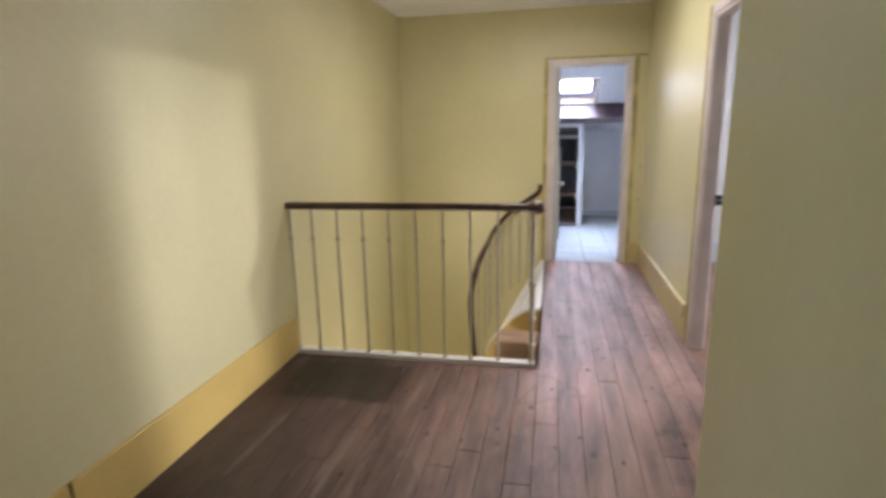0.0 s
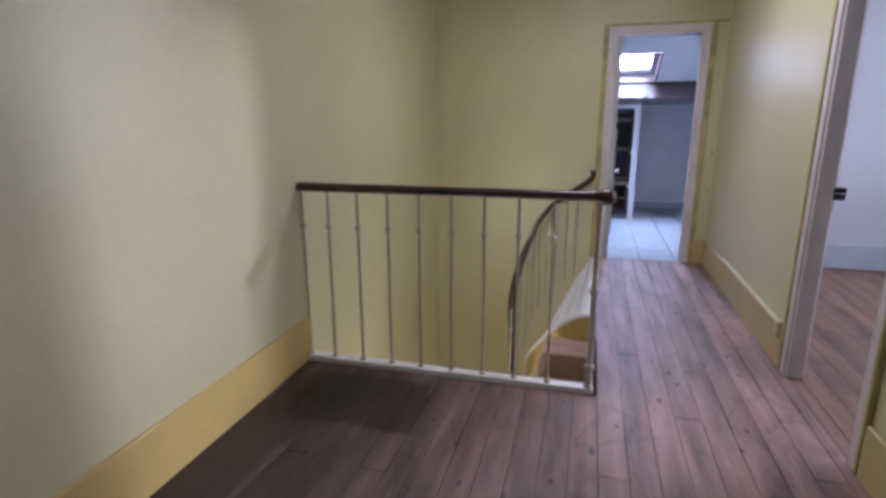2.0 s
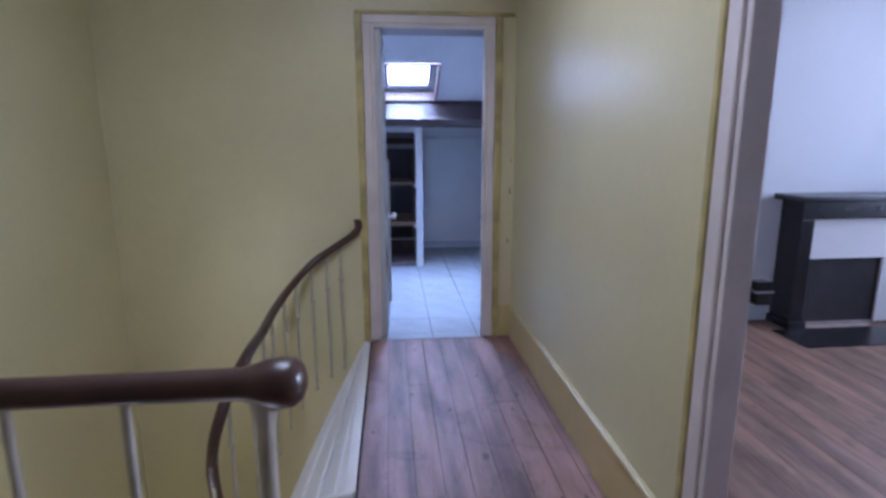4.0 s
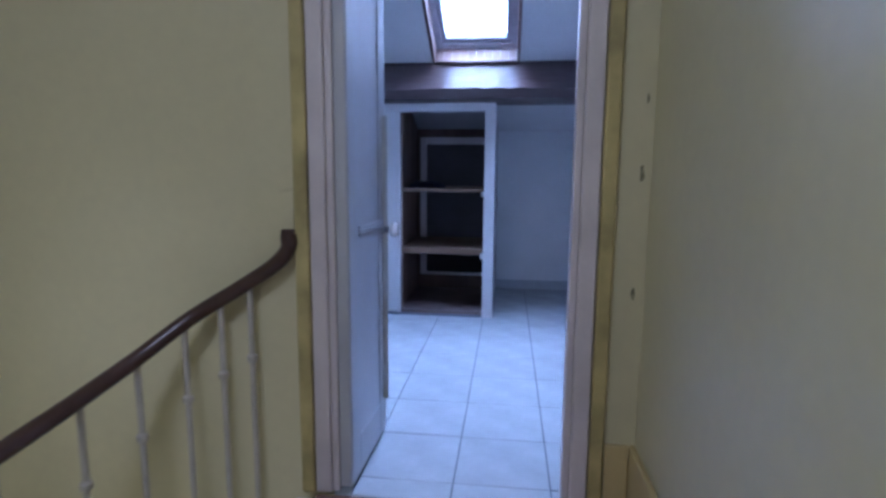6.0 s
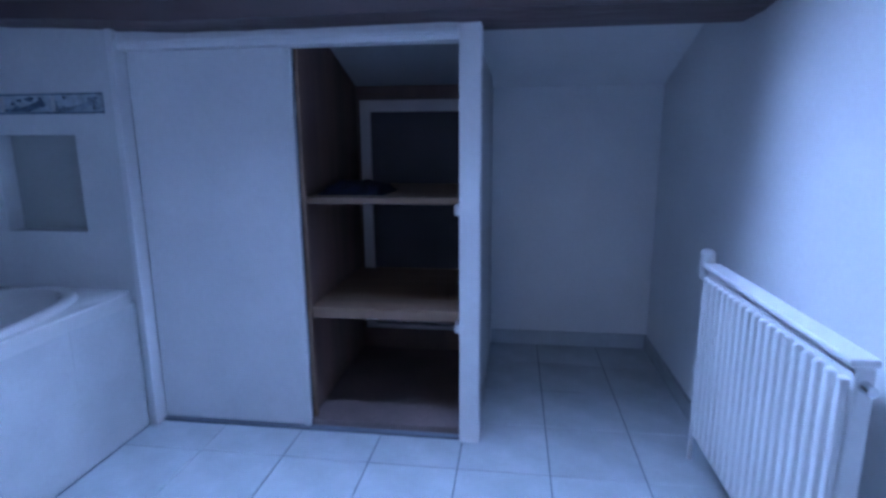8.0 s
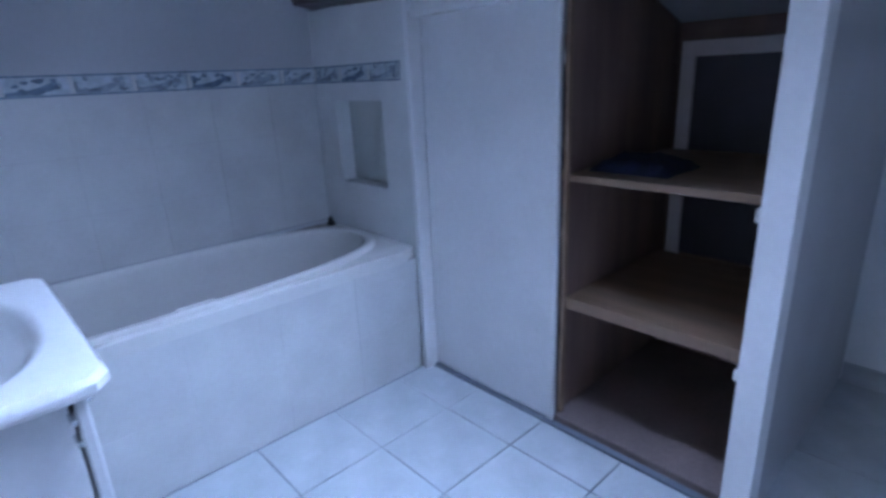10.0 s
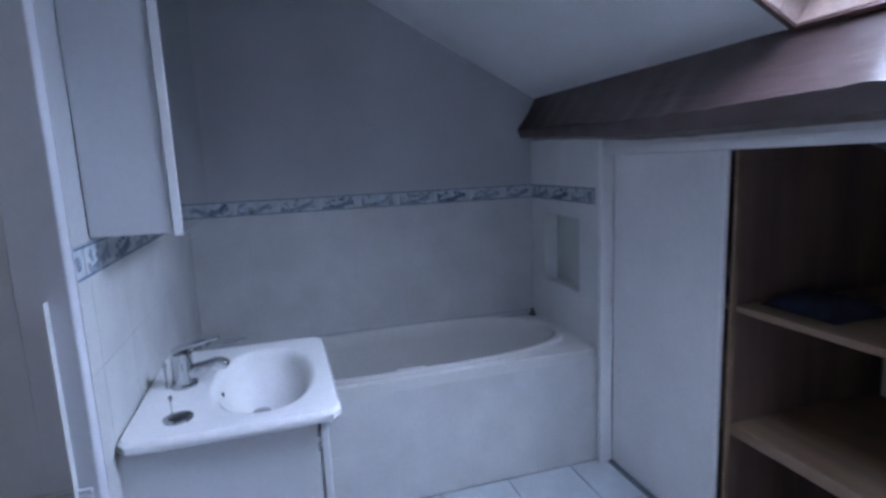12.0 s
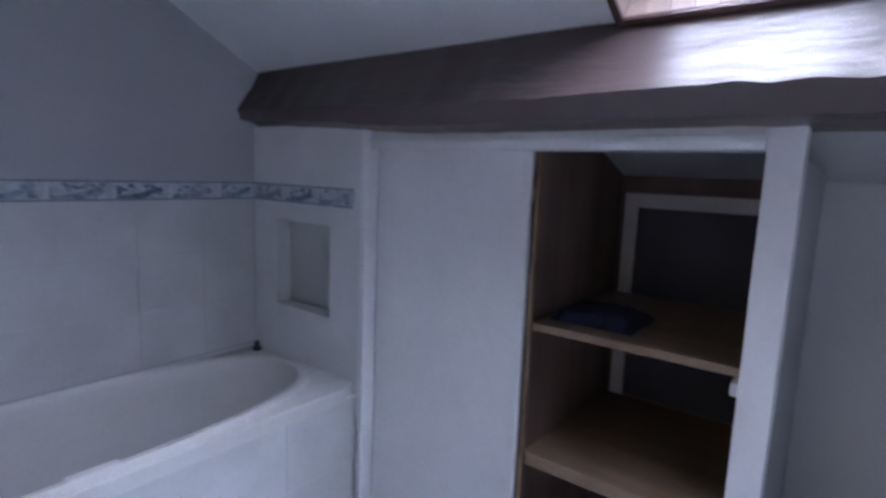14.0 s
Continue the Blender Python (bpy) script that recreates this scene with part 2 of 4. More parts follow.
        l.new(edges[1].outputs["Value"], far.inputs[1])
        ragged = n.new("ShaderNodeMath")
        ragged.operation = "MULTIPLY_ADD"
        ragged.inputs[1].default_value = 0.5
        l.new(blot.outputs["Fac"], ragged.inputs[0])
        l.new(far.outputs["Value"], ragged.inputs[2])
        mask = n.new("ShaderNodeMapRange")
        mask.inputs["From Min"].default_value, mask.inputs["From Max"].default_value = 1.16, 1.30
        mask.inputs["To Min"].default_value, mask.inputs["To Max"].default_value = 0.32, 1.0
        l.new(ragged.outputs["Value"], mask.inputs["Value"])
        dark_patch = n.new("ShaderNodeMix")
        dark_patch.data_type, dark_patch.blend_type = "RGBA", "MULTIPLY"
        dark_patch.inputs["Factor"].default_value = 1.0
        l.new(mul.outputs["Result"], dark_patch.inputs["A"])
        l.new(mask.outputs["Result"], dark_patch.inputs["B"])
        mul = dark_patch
    # rings left by water, and pale scuffs along the boards
    pool = n.new("ShaderNodeTexNoise")
    pool.inputs["Scale"].default_value, pool.inputs["Detail"].default_value, pool.inputs["Distortion"].default_value = 2.1, 4, 0.6
    l.new(geo.outputs["Position"], pool.inputs["Vector"])
    ring = n.new("ShaderNodeValToRGB")
    for k, (at, v) in enumerate(((0.0, 1.0), (0.56, 1.0), (0.585, 0.58), (0.60, 0.70), (0.625, 0.90), (0.72, 0.95))):
        e = ring.color_ramp.elements[k] if k < 2 else ring.color_ramp.elements.new(at)
        e.position, e.color = at, (v, v * 0.97, v * 0.98, 1)
    l.new(pool.outputs["Fac"], ring.inputs["Fac"])
    rings = n.new("ShaderNodeMix")
    rings.data_type, rings.blend_type = "RGBA", "MULTIPLY"
    rings.inputs["Factor"].default_value = amount
    l.new(mul.outputs["Result"], rings.inputs["A"])
    l.new(ring.outputs["Color"], rings.inputs["B"])
    lines = n.new("ShaderNodeMapping")
    lines.inputs["Scale"].default_value = (stretch[0] * 2.2, stretch[1] * 2.2, 1)
    lines.inputs["Rotation"].default_value = (0, 0, radians(3))
    l.new(geo.outputs["Position"], lines.inputs["Vector"])
    scratch = n.new("ShaderNodeTexNoise")
    scratch.inputs["Scale"].default_value, scratch.inputs["Detail"].default_value = 1.3, 8
    l.new(lines.outputs["Vector"], scratch.inputs["Vector"])
    cut = n.new("ShaderNodeMapRange")
    cut.inputs["From Min"].default_value, cut.inputs["From Max"].default_value = 0.58, 0.84
    cut.inputs["To Min"].default_value, cut.inputs["To Max"].default_value = 0.0, 0.5
    l.new(scratch.outputs["Fac"], cut.inputs["Value"])
    scuff = n.new("ShaderNodeMix")
    scuff.data_type = "RGBA"
    scuff.inputs["B"].default_value = (0.42, 0.32, 0.29, 1)
    l.new(cut.outputs["Result"], scuff.inputs["Factor"])
    l.new(rings.outputs["Result"], scuff.inputs["A"])
    l.new(scuff.outputs["Result"], b.inputs["Base Color"])
    return m


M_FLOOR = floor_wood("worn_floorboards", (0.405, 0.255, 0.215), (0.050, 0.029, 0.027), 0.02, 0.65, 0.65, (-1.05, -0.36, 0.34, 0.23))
M_BEDFLOOR = floor_wood("bedroom_floorboards", (0.27, 0.165, 0.11), (0.20, 0.115, 0.08), 1.2, 0.6, 0.45, None, (5, 0.6, 1), 0.6)
M_TREAD = material("bare_tread_wood", (0.52, 0.36, 0.28), 0.5, 0.35, spread=0.2, scale=3, bump=0.15, stretch=(1, 6, 1))

M_UNDER = material("dark_underfloor", (0.035, 0.022, 0.020), 0.9, spread=0.3, bump=0.1)

glass = bpy.data.materials.new("window_glass")
glass.use_nodes = True
glass.node_tree.nodes["Principled BSDF"].inputs["Transmission Weight"].default_value = 1.0
glass.node_tree.nodes["Principled BSDF"].inputs["Roughness"].default_value = 0.0
glass.node_tree.nodes["Principled BSDF"].inputs["IOR"].default_value = 1.02
backdrop = bpy.data.materials.new("overcast_glow")
backdrop.use_nodes = True
backdrop.node_tree.nodes["Principled BSDF"].inputs["Emission Color"].default_value = (0.86, 0.94, 1.0, 1)
backdrop.node_tree.nodes["Principled BSDF"].inputs["Emission Strength"].default_value = 6.0


# ---- mesh helpers ----
def box(bm, x0, x1, y0, y1, z0, z1, r=0.0):
    v = [bm.verts.new((x, y, z)) for x in (x0, x1) for y in (y0, y1) for z in (z0, z1)]
    fs = [bm.faces.new([v[i] for i in q]) for q in ((0, 1, 3, 2), (4, 6, 7, 5), (0, 4, 5, 1), (2, 3, 7, 6), (0, 2, 6, 4), (1, 5, 7, 3))]
    if r:
        es = list({e for f in fs for e in f.edges})
        bmesh.ops.bevel(bm, geom=es, offset=r, segments=2, affect="EDGES", profile=0.5)
    return bm


def prism(bm, ring0, ring1):
    a = [bm.verts.new(p) for p in ring0]
    b = [bm.verts.new(p) for p in ring1]
    n = len(a)
    bm.faces.new(a[::-1])
    bm.faces.new(b)
    for i in range(n):
        bm.faces.new((a[i], a[(i + 1) % n], b[(i + 1) % n], b[i]))
    return bm


def loft(bm, rings, closed=True, caps=True):
    vs = [[bm.verts.new(p) for p in r] for r in rings]
    n = len(vs[0])
    for a, b in zip(vs, vs[1:]):
        for i in range(n if closed else n - 1):
            j = (i + 1) % n
            bm.faces.new((a[i], a[j], b[j], b[i]))
    if caps:
        bm.faces.new(vs[0][::-1])
        bm.faces.new(vs[-1])
    return bm


def turned(bm, x, y, profile, n=14, axis="z"):
    """A lathe form: profile is (height, radius) pairs."""
    rings = []
    for h, r in profile:
        ring = []
        for i in range(n):
            a = 2 * math.pi * i / n
            c, s = r * math.cos(a), r * math.sin(a)
            ring.append({"z": (x + c, y + s, h), "x": (h, x + c, y + s), "y": (x + c, h, y + s)}[axis])
        rings.append(ring)
    return loft(bm, rings)


def tube(bm, pts, r, n=12, flat=1.0):
    """A round bar along a line of points."""
    pts = [Vector(p) for p in pts]
    rings = []
    for i, p in enumerate(pts):
        d = (pts[min(i + 1, len(pts) - 1)] - pts[max(i - 1, 0)]).normalized()
        side = d.cross(Vector((0, 0, 1)))
        side = side.normalized() if side.length > 1e-4 else Vector((1, 0, 0))
        up = side.cross(d).normalized()
        rr = r[i] if isinstance(r, (list, tuple)) else r
        rings.append([p + side * (rr * math.cos(a)) + up * (rr * flat * math.sin(a)) for a in [2 * math.pi * k / n for k in range(n)]])
    return loft(bm, rings)


def smooth_line(q, steps=8):
    q = [Vector(p) for p in q]
    out = []
    for i in range(len(q) - 1):
        p0, p1, p2, p3 = q[max(i - 1, 0)], q[i], q[i + 1], q[min(i + 2, len(q) - 1)]
        for k in range(steps):
            s = k / steps
            out.append(0.5 * (2 * p1 + (p2 - p0) * s + (2 * p0 - 5 * p1 + 4 * p2 - p3) * s * s + (3 * p1 - p0 - 3 * p2 + p3) * s ** 3))
    return out + [q[-1]]


def link(name, bm, mat, smooth=False):
    bmesh.ops.recalc_face_normals(bm, faces=bm.faces)
    me = bpy.data.meshes.new(name)
    bm.to_mesh(me)
    bm.free()
    me.materials.append(mat)
    if smooth:
        for p in me.polygons:
            p.use_smooth = True
        me.set_sharp_from_angle(angle=radians(38))
    return new(name, me)


def part(name, bm, mat, parent, label="", smooth=False):
    ob = link(name, bm, mat, smooth)
    ob.parent = parent
    ob.matrix_parent_inverse = parent.matrix_world.inverted()
    if label:
        ob["label"] = label
    return ob


def thing(name, at, label, category, group=""):
    ob = new(name)
    ob.empty_display_size = 0.05
    ob.matrix_world = Matrix.Translation(at)
    bpy.context.view_layer.update()
    return tagged(ob, label, category, group)


def structure(name, bm, mat, label, category, smooth=False):
    return tagged(link(name, bm, mat, smooth), label, category, kind="structure")


def boxes(*bs, r=0.0):
    bm = bmesh.new()
    for b in bs:
        box(bm, *b, r=r)
    return bm


# ---- large structure: landing and stairwell ----
HALL_TOP = 2.57
structure("wall_left", boxes((-1.70, -1.53, -2.37, 3.10, -2.7, 2.60), (-1.70, -1.53, -3.05, -2.37, 2.03, 2.60), (-1.70, -1.53, -5.5, -3.05, -0.2, 2.60)), M_YELLOW, "pale yellow gloss-painted plaster wall of the landing", "wall")
structure("wall_far", boxes((-1.53, 0.09, 2.72, 2.765, -2.7, 2.60), (0.815, 1.13, 2.72, 2.765, -0.2, 2.60), (0.09, 0.815, 2.72, 2.765, 2.03, 2.60)), M_YELLOW, "pale yellow gloss-painted end wall with a doorway", "wall")
structure("wall_right", boxes((1.0, 1.06, 0.43, 2.72, -0.2, 2.60), (1.0, 1.06, -0.33, 0.43, 2.03, 2.60), (1.0, 1.06, -1.70, -0.33, -0.2, 2.60)), M_YELLOW, "pale yellow gloss-painted wall with a doorway to the bedroom", "wall")
structure("wall_corner", boxes((0.50, 1.12, -5.5, -1.70, -0.2, 2.60)), M_YELLOW, "pale yellow painted projecting corner wall", "wall")
structure("wall_back", boxes((-1.70, 1.12, -5.62, -5.5, -0.2, 2.60)), M_YELLOW, "pale yellow painted wall closing the landing", "wall")
structure("wall_stair_lower", boxes((-1.53, 0.0, -0.10, -0.03, -2.7, -0.14), (0.03, 0.10, -0.10, 2.72, -2.7, -0.14)), M_YELLOW, "pale yellow painted lower walls of the stairwell", "wall")
# the gap between the slabs is an invented, unseen opening for the overhead fill
structure("ceiling", boxes((-1.70, -0.32, -5.62, 2.765, HALL_TOP, HALL_TOP + 0.15), (0.42, 1.12, -5.62, 2.765, HALL_TOP, HALL_TOP + 0.15), (-0.32, 0.42, -5.62, 0.33, HALL_TOP, HALL_TOP + 0.15), (-0.32, 0.42, 1.27, 2.765, HALL_TOP, HALL_TOP + 0.15)), M_CEIL, "white painted landing ceiling", "ceiling")
structure("floor_stair_foot", boxes((-1.70, 0.10, -0.1, 2.765, -2.80, -2.70)), M_TREAD, "wooden floor at the foot of the stairs", "floor")

# left wall's doorway and the pale room behind it
structure("left_room_wall", boxes((-4.2, -1.70, -2.30, -2.18, -0.1, 2.6), (-4.2, -1.70, -4.5, -4.38, -0.1, 2.6), (-4.3, -4.2, -4.5, -2.18, -0.1, 2.6)), M_BEDWALL, "pale blue-white walls of the room beside the landing", "wall")
structure("left_room_floor", boxes((-4.3, -1.53, -4.5, -2.18, -0.12, -0.004)), M_BEDFLOOR, "wooden floor of the room beside the landing", "floor")
structure("left_room_ceiling", boxes((-4.3, -1.70, -4.5, -2.18, 2.6, 2.7)), M_CEIL, "white ceiling of the room beside the landing", "ceiling")


def casing(name, axis, plane, a0, a1, top, w, proud, mat, label, depth=None, lining=None):
    """A door casing round an opening from a0 to a1, standing proud of the plane on one side."""
    lo, hi = sorted((plane, plane + proud))
    ob = thing(name, (plane, a0, 0) if axis == "x" else (a0, plane, 0), label, "door frame")
    ob["kind"] = "structure"
    for nm, b0, b1, z0, z1 in (("jamb_board", a0 - w, a0, 0, top), ("jamb_board", a1, a1 + w, 0, top), ("head_board", a0 - w, a1 + w, top, top + w)):
        bm = bmesh.new()
        if axis == "x":
            box(bm, lo, hi, b0, b1, z0, z1, r=0.006)
        else:
            box(bm, b0, b1, lo, hi, z0, z1, r=0.006)
        part(nm, bm, mat, ob)
    if depth:
        d0, d1 = depth
        t = 0.022
        for nm, b0, b1, z0, z1 in (("lining_board", a0, a0 + t, 0, top - t), ("lining_board", a1 - t, a1, 0, top - t), ("lining_head", a0, a1, top - t, top)):
            bm = bmesh.new()
            if axis == "x":
                box(bm, d0, d1, b0, b1, z0, z1, r=0.004)
            else:
                box(bm, b0, b1, d0, d1, z0, z1, r=0.004)
            part(nm, bm, lining or mat, ob)
    return ob


casing("door_frame_left", "x", -1.53, -3.05, -2.37, 2.03, 0.07, 0.02, M_PINKWHITE, "pinkish-white painted door frame with a strike plate", (-1.72, -1.512))
c = casing("door_frame_bathroom", "y", 2.72, 0.09, 0.815, 2.03, 0.05, -0.018, M_PINKWHITE, "pinkish-white bathroom door frame with yellow edges", (2.715, 2.755))
for x0, x1, z0, z1 in ((-0.005, 0.037, 0, 2.08), (0.868, 0.908, 0, 2.08), (-0.005, 0.985, 2.081, 2.101)):
    part("edge_moulding", boxes((x0, x1, 2.697, 2.72, z0, z1), r=0.005), M_YTRIM, c, "mustard yellow edge moulding")
c = casing("door_frame_bedroom", "x", 1.0, -0.33, 0.43, 2.03, 0.055, -0.016, M_PINKWHITE, "pinkish-white bedroom door frame with yellow edges", (0.995, 1.067))
for y0, y1 in ((0.486, 0.51), (-0.41, -0.386)):
    part("edge_moulding", boxes((0.978, 1.0, y0, y1, 0, 2.085), r=0.005), M_YTRIM, c, "mustard yellow edge moulding")
casing("door_frame_bedroom_inner", "x", 1.068, -0.33, 0.43, 2.03, 0.055, 0.016, M_PINKWHITE, "white door frame on the bedroom side")
plate = thing("strike_plate", (-1.60, -2.395, 1.05), "dark worn steel strike plate on the door jamb", "strike plate")
part("plate", boxes((-1.612, -1.588, -2.396, -2.391, 0.99, 1.13), r=0.001), M_CHROME, plate)
part("latch_hole", boxes((-1.606, -1.594, -2.397, -2.3955, 1.04, 1.08)), M_BLACKBOX, plate)
plate = thing("strike_plate", (0.825, 2.92, 0.80), "small dark steel strike plate in the bathroom door reveal", "strike plate")
part("plate", boxes((0.8215, 0.8275, 2.91, 2.93, 0.77, 0.83), r=0.0005), M_IRON, plate)
part("latch_hole", boxes((0.8185, 0.8214, 2.913, 2.927, 0.78, 0.818)), M_BLACKBOX, plate)
keep = thing("lock_keep", (1.085, 0.408, 0.96), "black iron lock keep on the bedroom door jamb", "lock keep")
part("case", boxes((1.070, 1.112, 0.392, 0.429, 0.935, 0.995), r=0.004), M_BLACKBOX, keep)
part("band", boxes((1.0695, 1.113, 0.3905, 0.4285, 0.966, 0.972)), M_CHROME, keep, "bright metal band")


def skirting(name, runs, mat, label, h=0.25):
    bm = bmesh.new()
    for x0, x1, y0, y1 in runs:
        box(bm, x0, x1, y0, y1, 0.0, h, r=0.006)
    return structure(name, bm, mat, label, "skirting board")


skirting("baseboard", [(-1.53, -1.512, -1.722, 0.0), (-1.53, -1.514, -2.30, -1.736)], M_SKIRT, "ochre yellow painted skirting along the landing wall", 0.245)
skirting("baseboard_far", [(0.912, 0.982, 2.702, 2.72)], M_SKIRT2, "ochre yellow skirting beside the bathroom door", 0.22)
skirting("baseboard_right", [(0.982, 1.0, 0.52, 2.72), (0.982, 1.0, -1.68, -0.412)], M_SKIRT2, "ochre yellow skirting along the right-hand wall", 0.22)
structure("skirting_gap", boxes((-1.53, -1.5285, -1.736, -1.722, 0.0, 0.24)), M_UNDER, "dark open joint between two skirting lengths", "skirting joint")
M_CAP = material("cream_moulding_paint", (0.72, 0.65, 0.42), 0.4, spread=0.1, scale=9, bump=0.08)
cap = thing("skirting_cap", (0.99, 0.57, 0.22), "cream moulded rail along the top of the skirting", "moulding")
part("rail", boxes((0.972, 0.999, 0.55, 1.97, 0.223, 0.243), r=0.006), M_CAP, cap)
part("end_block", boxes((0.955, 0.998, 0.53, 0.578, 0.17, 0.262), r=0.010), M_CAP, cap, "rounded end block")

# ---- railing of the landing ----
RAIL_Z = 0.972


def baluster(parent, x, y, z0, z1, rings=(0.8,), r=0.0072):
    """A slim painted iron bar with small collars and a foot."""
    h = z1 - z0
    prof = [(z0, 0.016), (z0 + 0.012, 0.016), (z0 + 0.02, r)]
    for k in rings:
        c = z0 + k * h
        prof += [(c - 0.014, r), (c - 0.008, r + 0.007), (c + 0.008, r + 0.007), (c + 0.014, r)]
    prof += [(z1, r)]
    return part("baluster", turned(bmesh.new(), x, y, prof, 10), M_IRON, parent, smooth=True)


rail = thing("landing_railing", (-0.75, 0, 0), "white iron balustrade with a dark brown wooden handrail across the landing", "railing")
pts = [(-1.53 + 1.50 * i / 12, 0.0, RAIL_Z) for i in range(13)] + [(-0.012, 0, RAIL_Z), (0.008, 0, RAIL_Z), (0.030, 0, RAIL_Z), (0.048, 0, RAIL_Z), (0.060, 0, RAIL_Z), (0.066, 0, RAIL_Z)]
part("handrail", tube(bmesh.new(), pts, [0.027] * 12 + [0.029, 0.034, 0.042, 0.045, 0.042, 0.030, 0.012], 14, 0.85), M_RAIL, rail, "dark brown polished handrail with a rounded end", smooth=True)
part("sill", boxes((-1.53, 0.02, -0.03, 0.03, 0.002, 0.026), r=0.004), M_WHITE, rail, "white painted sill")
part("fascia", boxes((-1.53, 0.02, 0.004, 0.028, -0.16, 0.001)), M_WHITE, rail, "white painted edge board")
baluster(rail, -1.515, 0.0, 0.024, RAIL_Z - 0.02)
for i in range(8):
    baluster(rail, -1.366 + 0.1665 * i, 0.0, 0.024, RAIL_Z - 0.02)
part("newel", turned(bmesh.new(), 0.0, 0.0, [(0.0, 0.024), (0.03, 0.024), (0.04, 0.015), (0.11, 0.015), (0.12, 0.024), (0.14, 0.024), (0.15, 0.015), (0.28, 0.015), (0.29, 0.023), (0.31, 0.023), (0.32, 0.015), (0.50, 0.015), (0.51, 0.022), (0.53, 0.022), (0.54, 0.014), (0.90, 0.014), (0.93, 0.02), (RAIL_Z - 0.015, 0.024)], 14), M_IRON, rail, "white painted newel post with ringed collars", smooth=True)

# ---- staircase ----
stair = thing("staircase", (-0.75, 1.2, -2.7), "winding wooden staircase with white strings and iron balusters", "staircase")
R = smooth_line([(-0.022, 2.698, 0.815), (-0.024, 2.692, 0.772), (-0.068, 2.688, 0.722), (-0.170, 2.680, 0.655), (-0.310, 2.640, 0.565), (-0.425, 2.480, 0.455), (-0.480, 2.220, 0.385), (-0.482, 1.930, 0.360), (-0.490, 1.600, 0.345), (-0.520, 1.370, 0.240), (-0.562, 1.295, 0.020), (-0.568, 1.400, -0.370), (-0.552, 1.560, -0.860), (-0.535, 1.750, -1.350)], 9)
part("stair_handrail", tube(bmesh.new(), R, 0.025, 14, 0.9), M_RAIL, stair, "dark brown curved handrail", smooth=True)
for k in (25, 31, 37, 43, 49, 56, 63, 70, 79, 91, 104):
    p = R[k]
    part("baluster", turned(bmesh.new(), p.x, p.y, [(p.z - 0.86, 0.014), (p.z - 0.84, 0.009), (p.z - 0.25, 0.009), (p.z - 0.243, 0.016), (p.z - 0.227, 0.016), (p.z - 0.22, 0.009), (p.z - 0.01, 0.009)], 10), M_IRON, stair, smooth=True)
# white winder boards between the landing edge and the string
strips = [[] for _ in range(4)]
edge = [Vector((0.028, 2.66 - 1.58 * i / 10, -0.004)) for i in range(11)]
side = [Vector((-0.02 - 0.30 * (i / 10) ** 0.9, 2.64 - 1.36 * i / 10, -0.03 - 0.25 * (i / 10) ** 1.2)) for i in range(11)]
for i in range(10):
    for j in range(4):
        a0, a1 = edge[i].lerp(side[i], j / 4), edge[i].lerp(side[i], (j + 1) / 4)
        b0, b1 = edge[i + 1].lerp(side[i + 1], j / 4), edge[i + 1].lerp(side[i + 1], (j + 1) / 4 - (0.012 if j < 3 else 0))
        t = Vector((0, 0, -0.02 - 0.012 * (j % 2)))
        u = Vector((0, 0, -0.012 * (j % 2)))
        strips[j].append(([a0 + u, a1 + u, a1 + t, a0 + t], [b0 + u, b1 + u, b1 + t, b0 + t]))
for strip in strips:
    part("winder_board", loft(bmesh.new(), [strip[0][0]] + [s[1] for s in strip]), M_WHITE, stair, "white painted winder board")
for j in range(1, 4):
    part("ridge", tube(bmesh.new(), [e.lerp(f, j / 4) + Vector((0, 0, 0.004)) for e, f in zip(edge, side)], 0.008, 8), M_WHITE, stair, "white rounded ridge", smooth=True)
bm = bmesh.new()
lip = smooth_line([(0.03, 1.075, 0.0), (-0.07, 1.08, -0.018), (-0.17, 1.115, -0.09), (-0.265, 1.20, -0.205), (-0.40, 1.40, -0.44), (-0.46, 1.55, -0.60)], 6)
tube(bm, lip, 0.016, 8)
part("winder_nosing", bm, M_WHITE, stair, "white rounded nosing", smooth=True)
bm = bmesh.new()
front, drop = Vector((0, -0.012, 0)), Vector((0, 0, -0.19))
loft(bm, [[a, a + front, a + front + drop, a + drop] for a in lip])
part("riser_face", bm, M_SKIRT, stair, "ochre painted riser face")
for k in range(4):
    z = -0.19 - 0.18 * k
    y1 = 1.10 - 0.27 * k
    part("tread", boxes((-0.29 - 0.02 * k, 0.028, y1 - 0.29, y1, z - 0.03, z), r=0.006), M_TREAD, stair)
    if k:
        part("riser", boxes((-0.29 - 0.02 * k, 0.028, y1 - 0.004, y1 + 0.012, z, z + 0.15)), M_TREAD, stair)
for k in range(5):
    z = -1.62 - 0.18 * k
    part("tread", boxes((-1.53, -0.62, 0.62 + 0.26 * k, 0.92 + 0.26 * k, z - 0.03, z), r=0.006), M_TREAD, stair)
    part("riser", boxes((-1.53, -0.62, 0.62 + 0.26 * k, 0.634 + 0.26 * k, z, z + 0.15)), M_WHITE, stair)
half = thing("rail_bracket", (-0.06, 2.70, 0.8), "dark wooden block holding the handrail end at the wall", "bracket")
part("block", boxes((-0.050, 0.005, 2.70, 2.72, 0.812, 0.829), r=0.006), M_RAIL, half)
part("back_plate", boxes((-0.050, -0.008, 2.706, 2.72, 0.830, 0.943), r=0.002), M_YELLOW, half, "pale yellow painted back plate")
edge_strip = structure("landing_edge", boxes((-0.005, 0.035, 1.08, 2.66, -0.15, 0.006)), M_WHITE, "white painted edge of the landing floor", "floor edge")

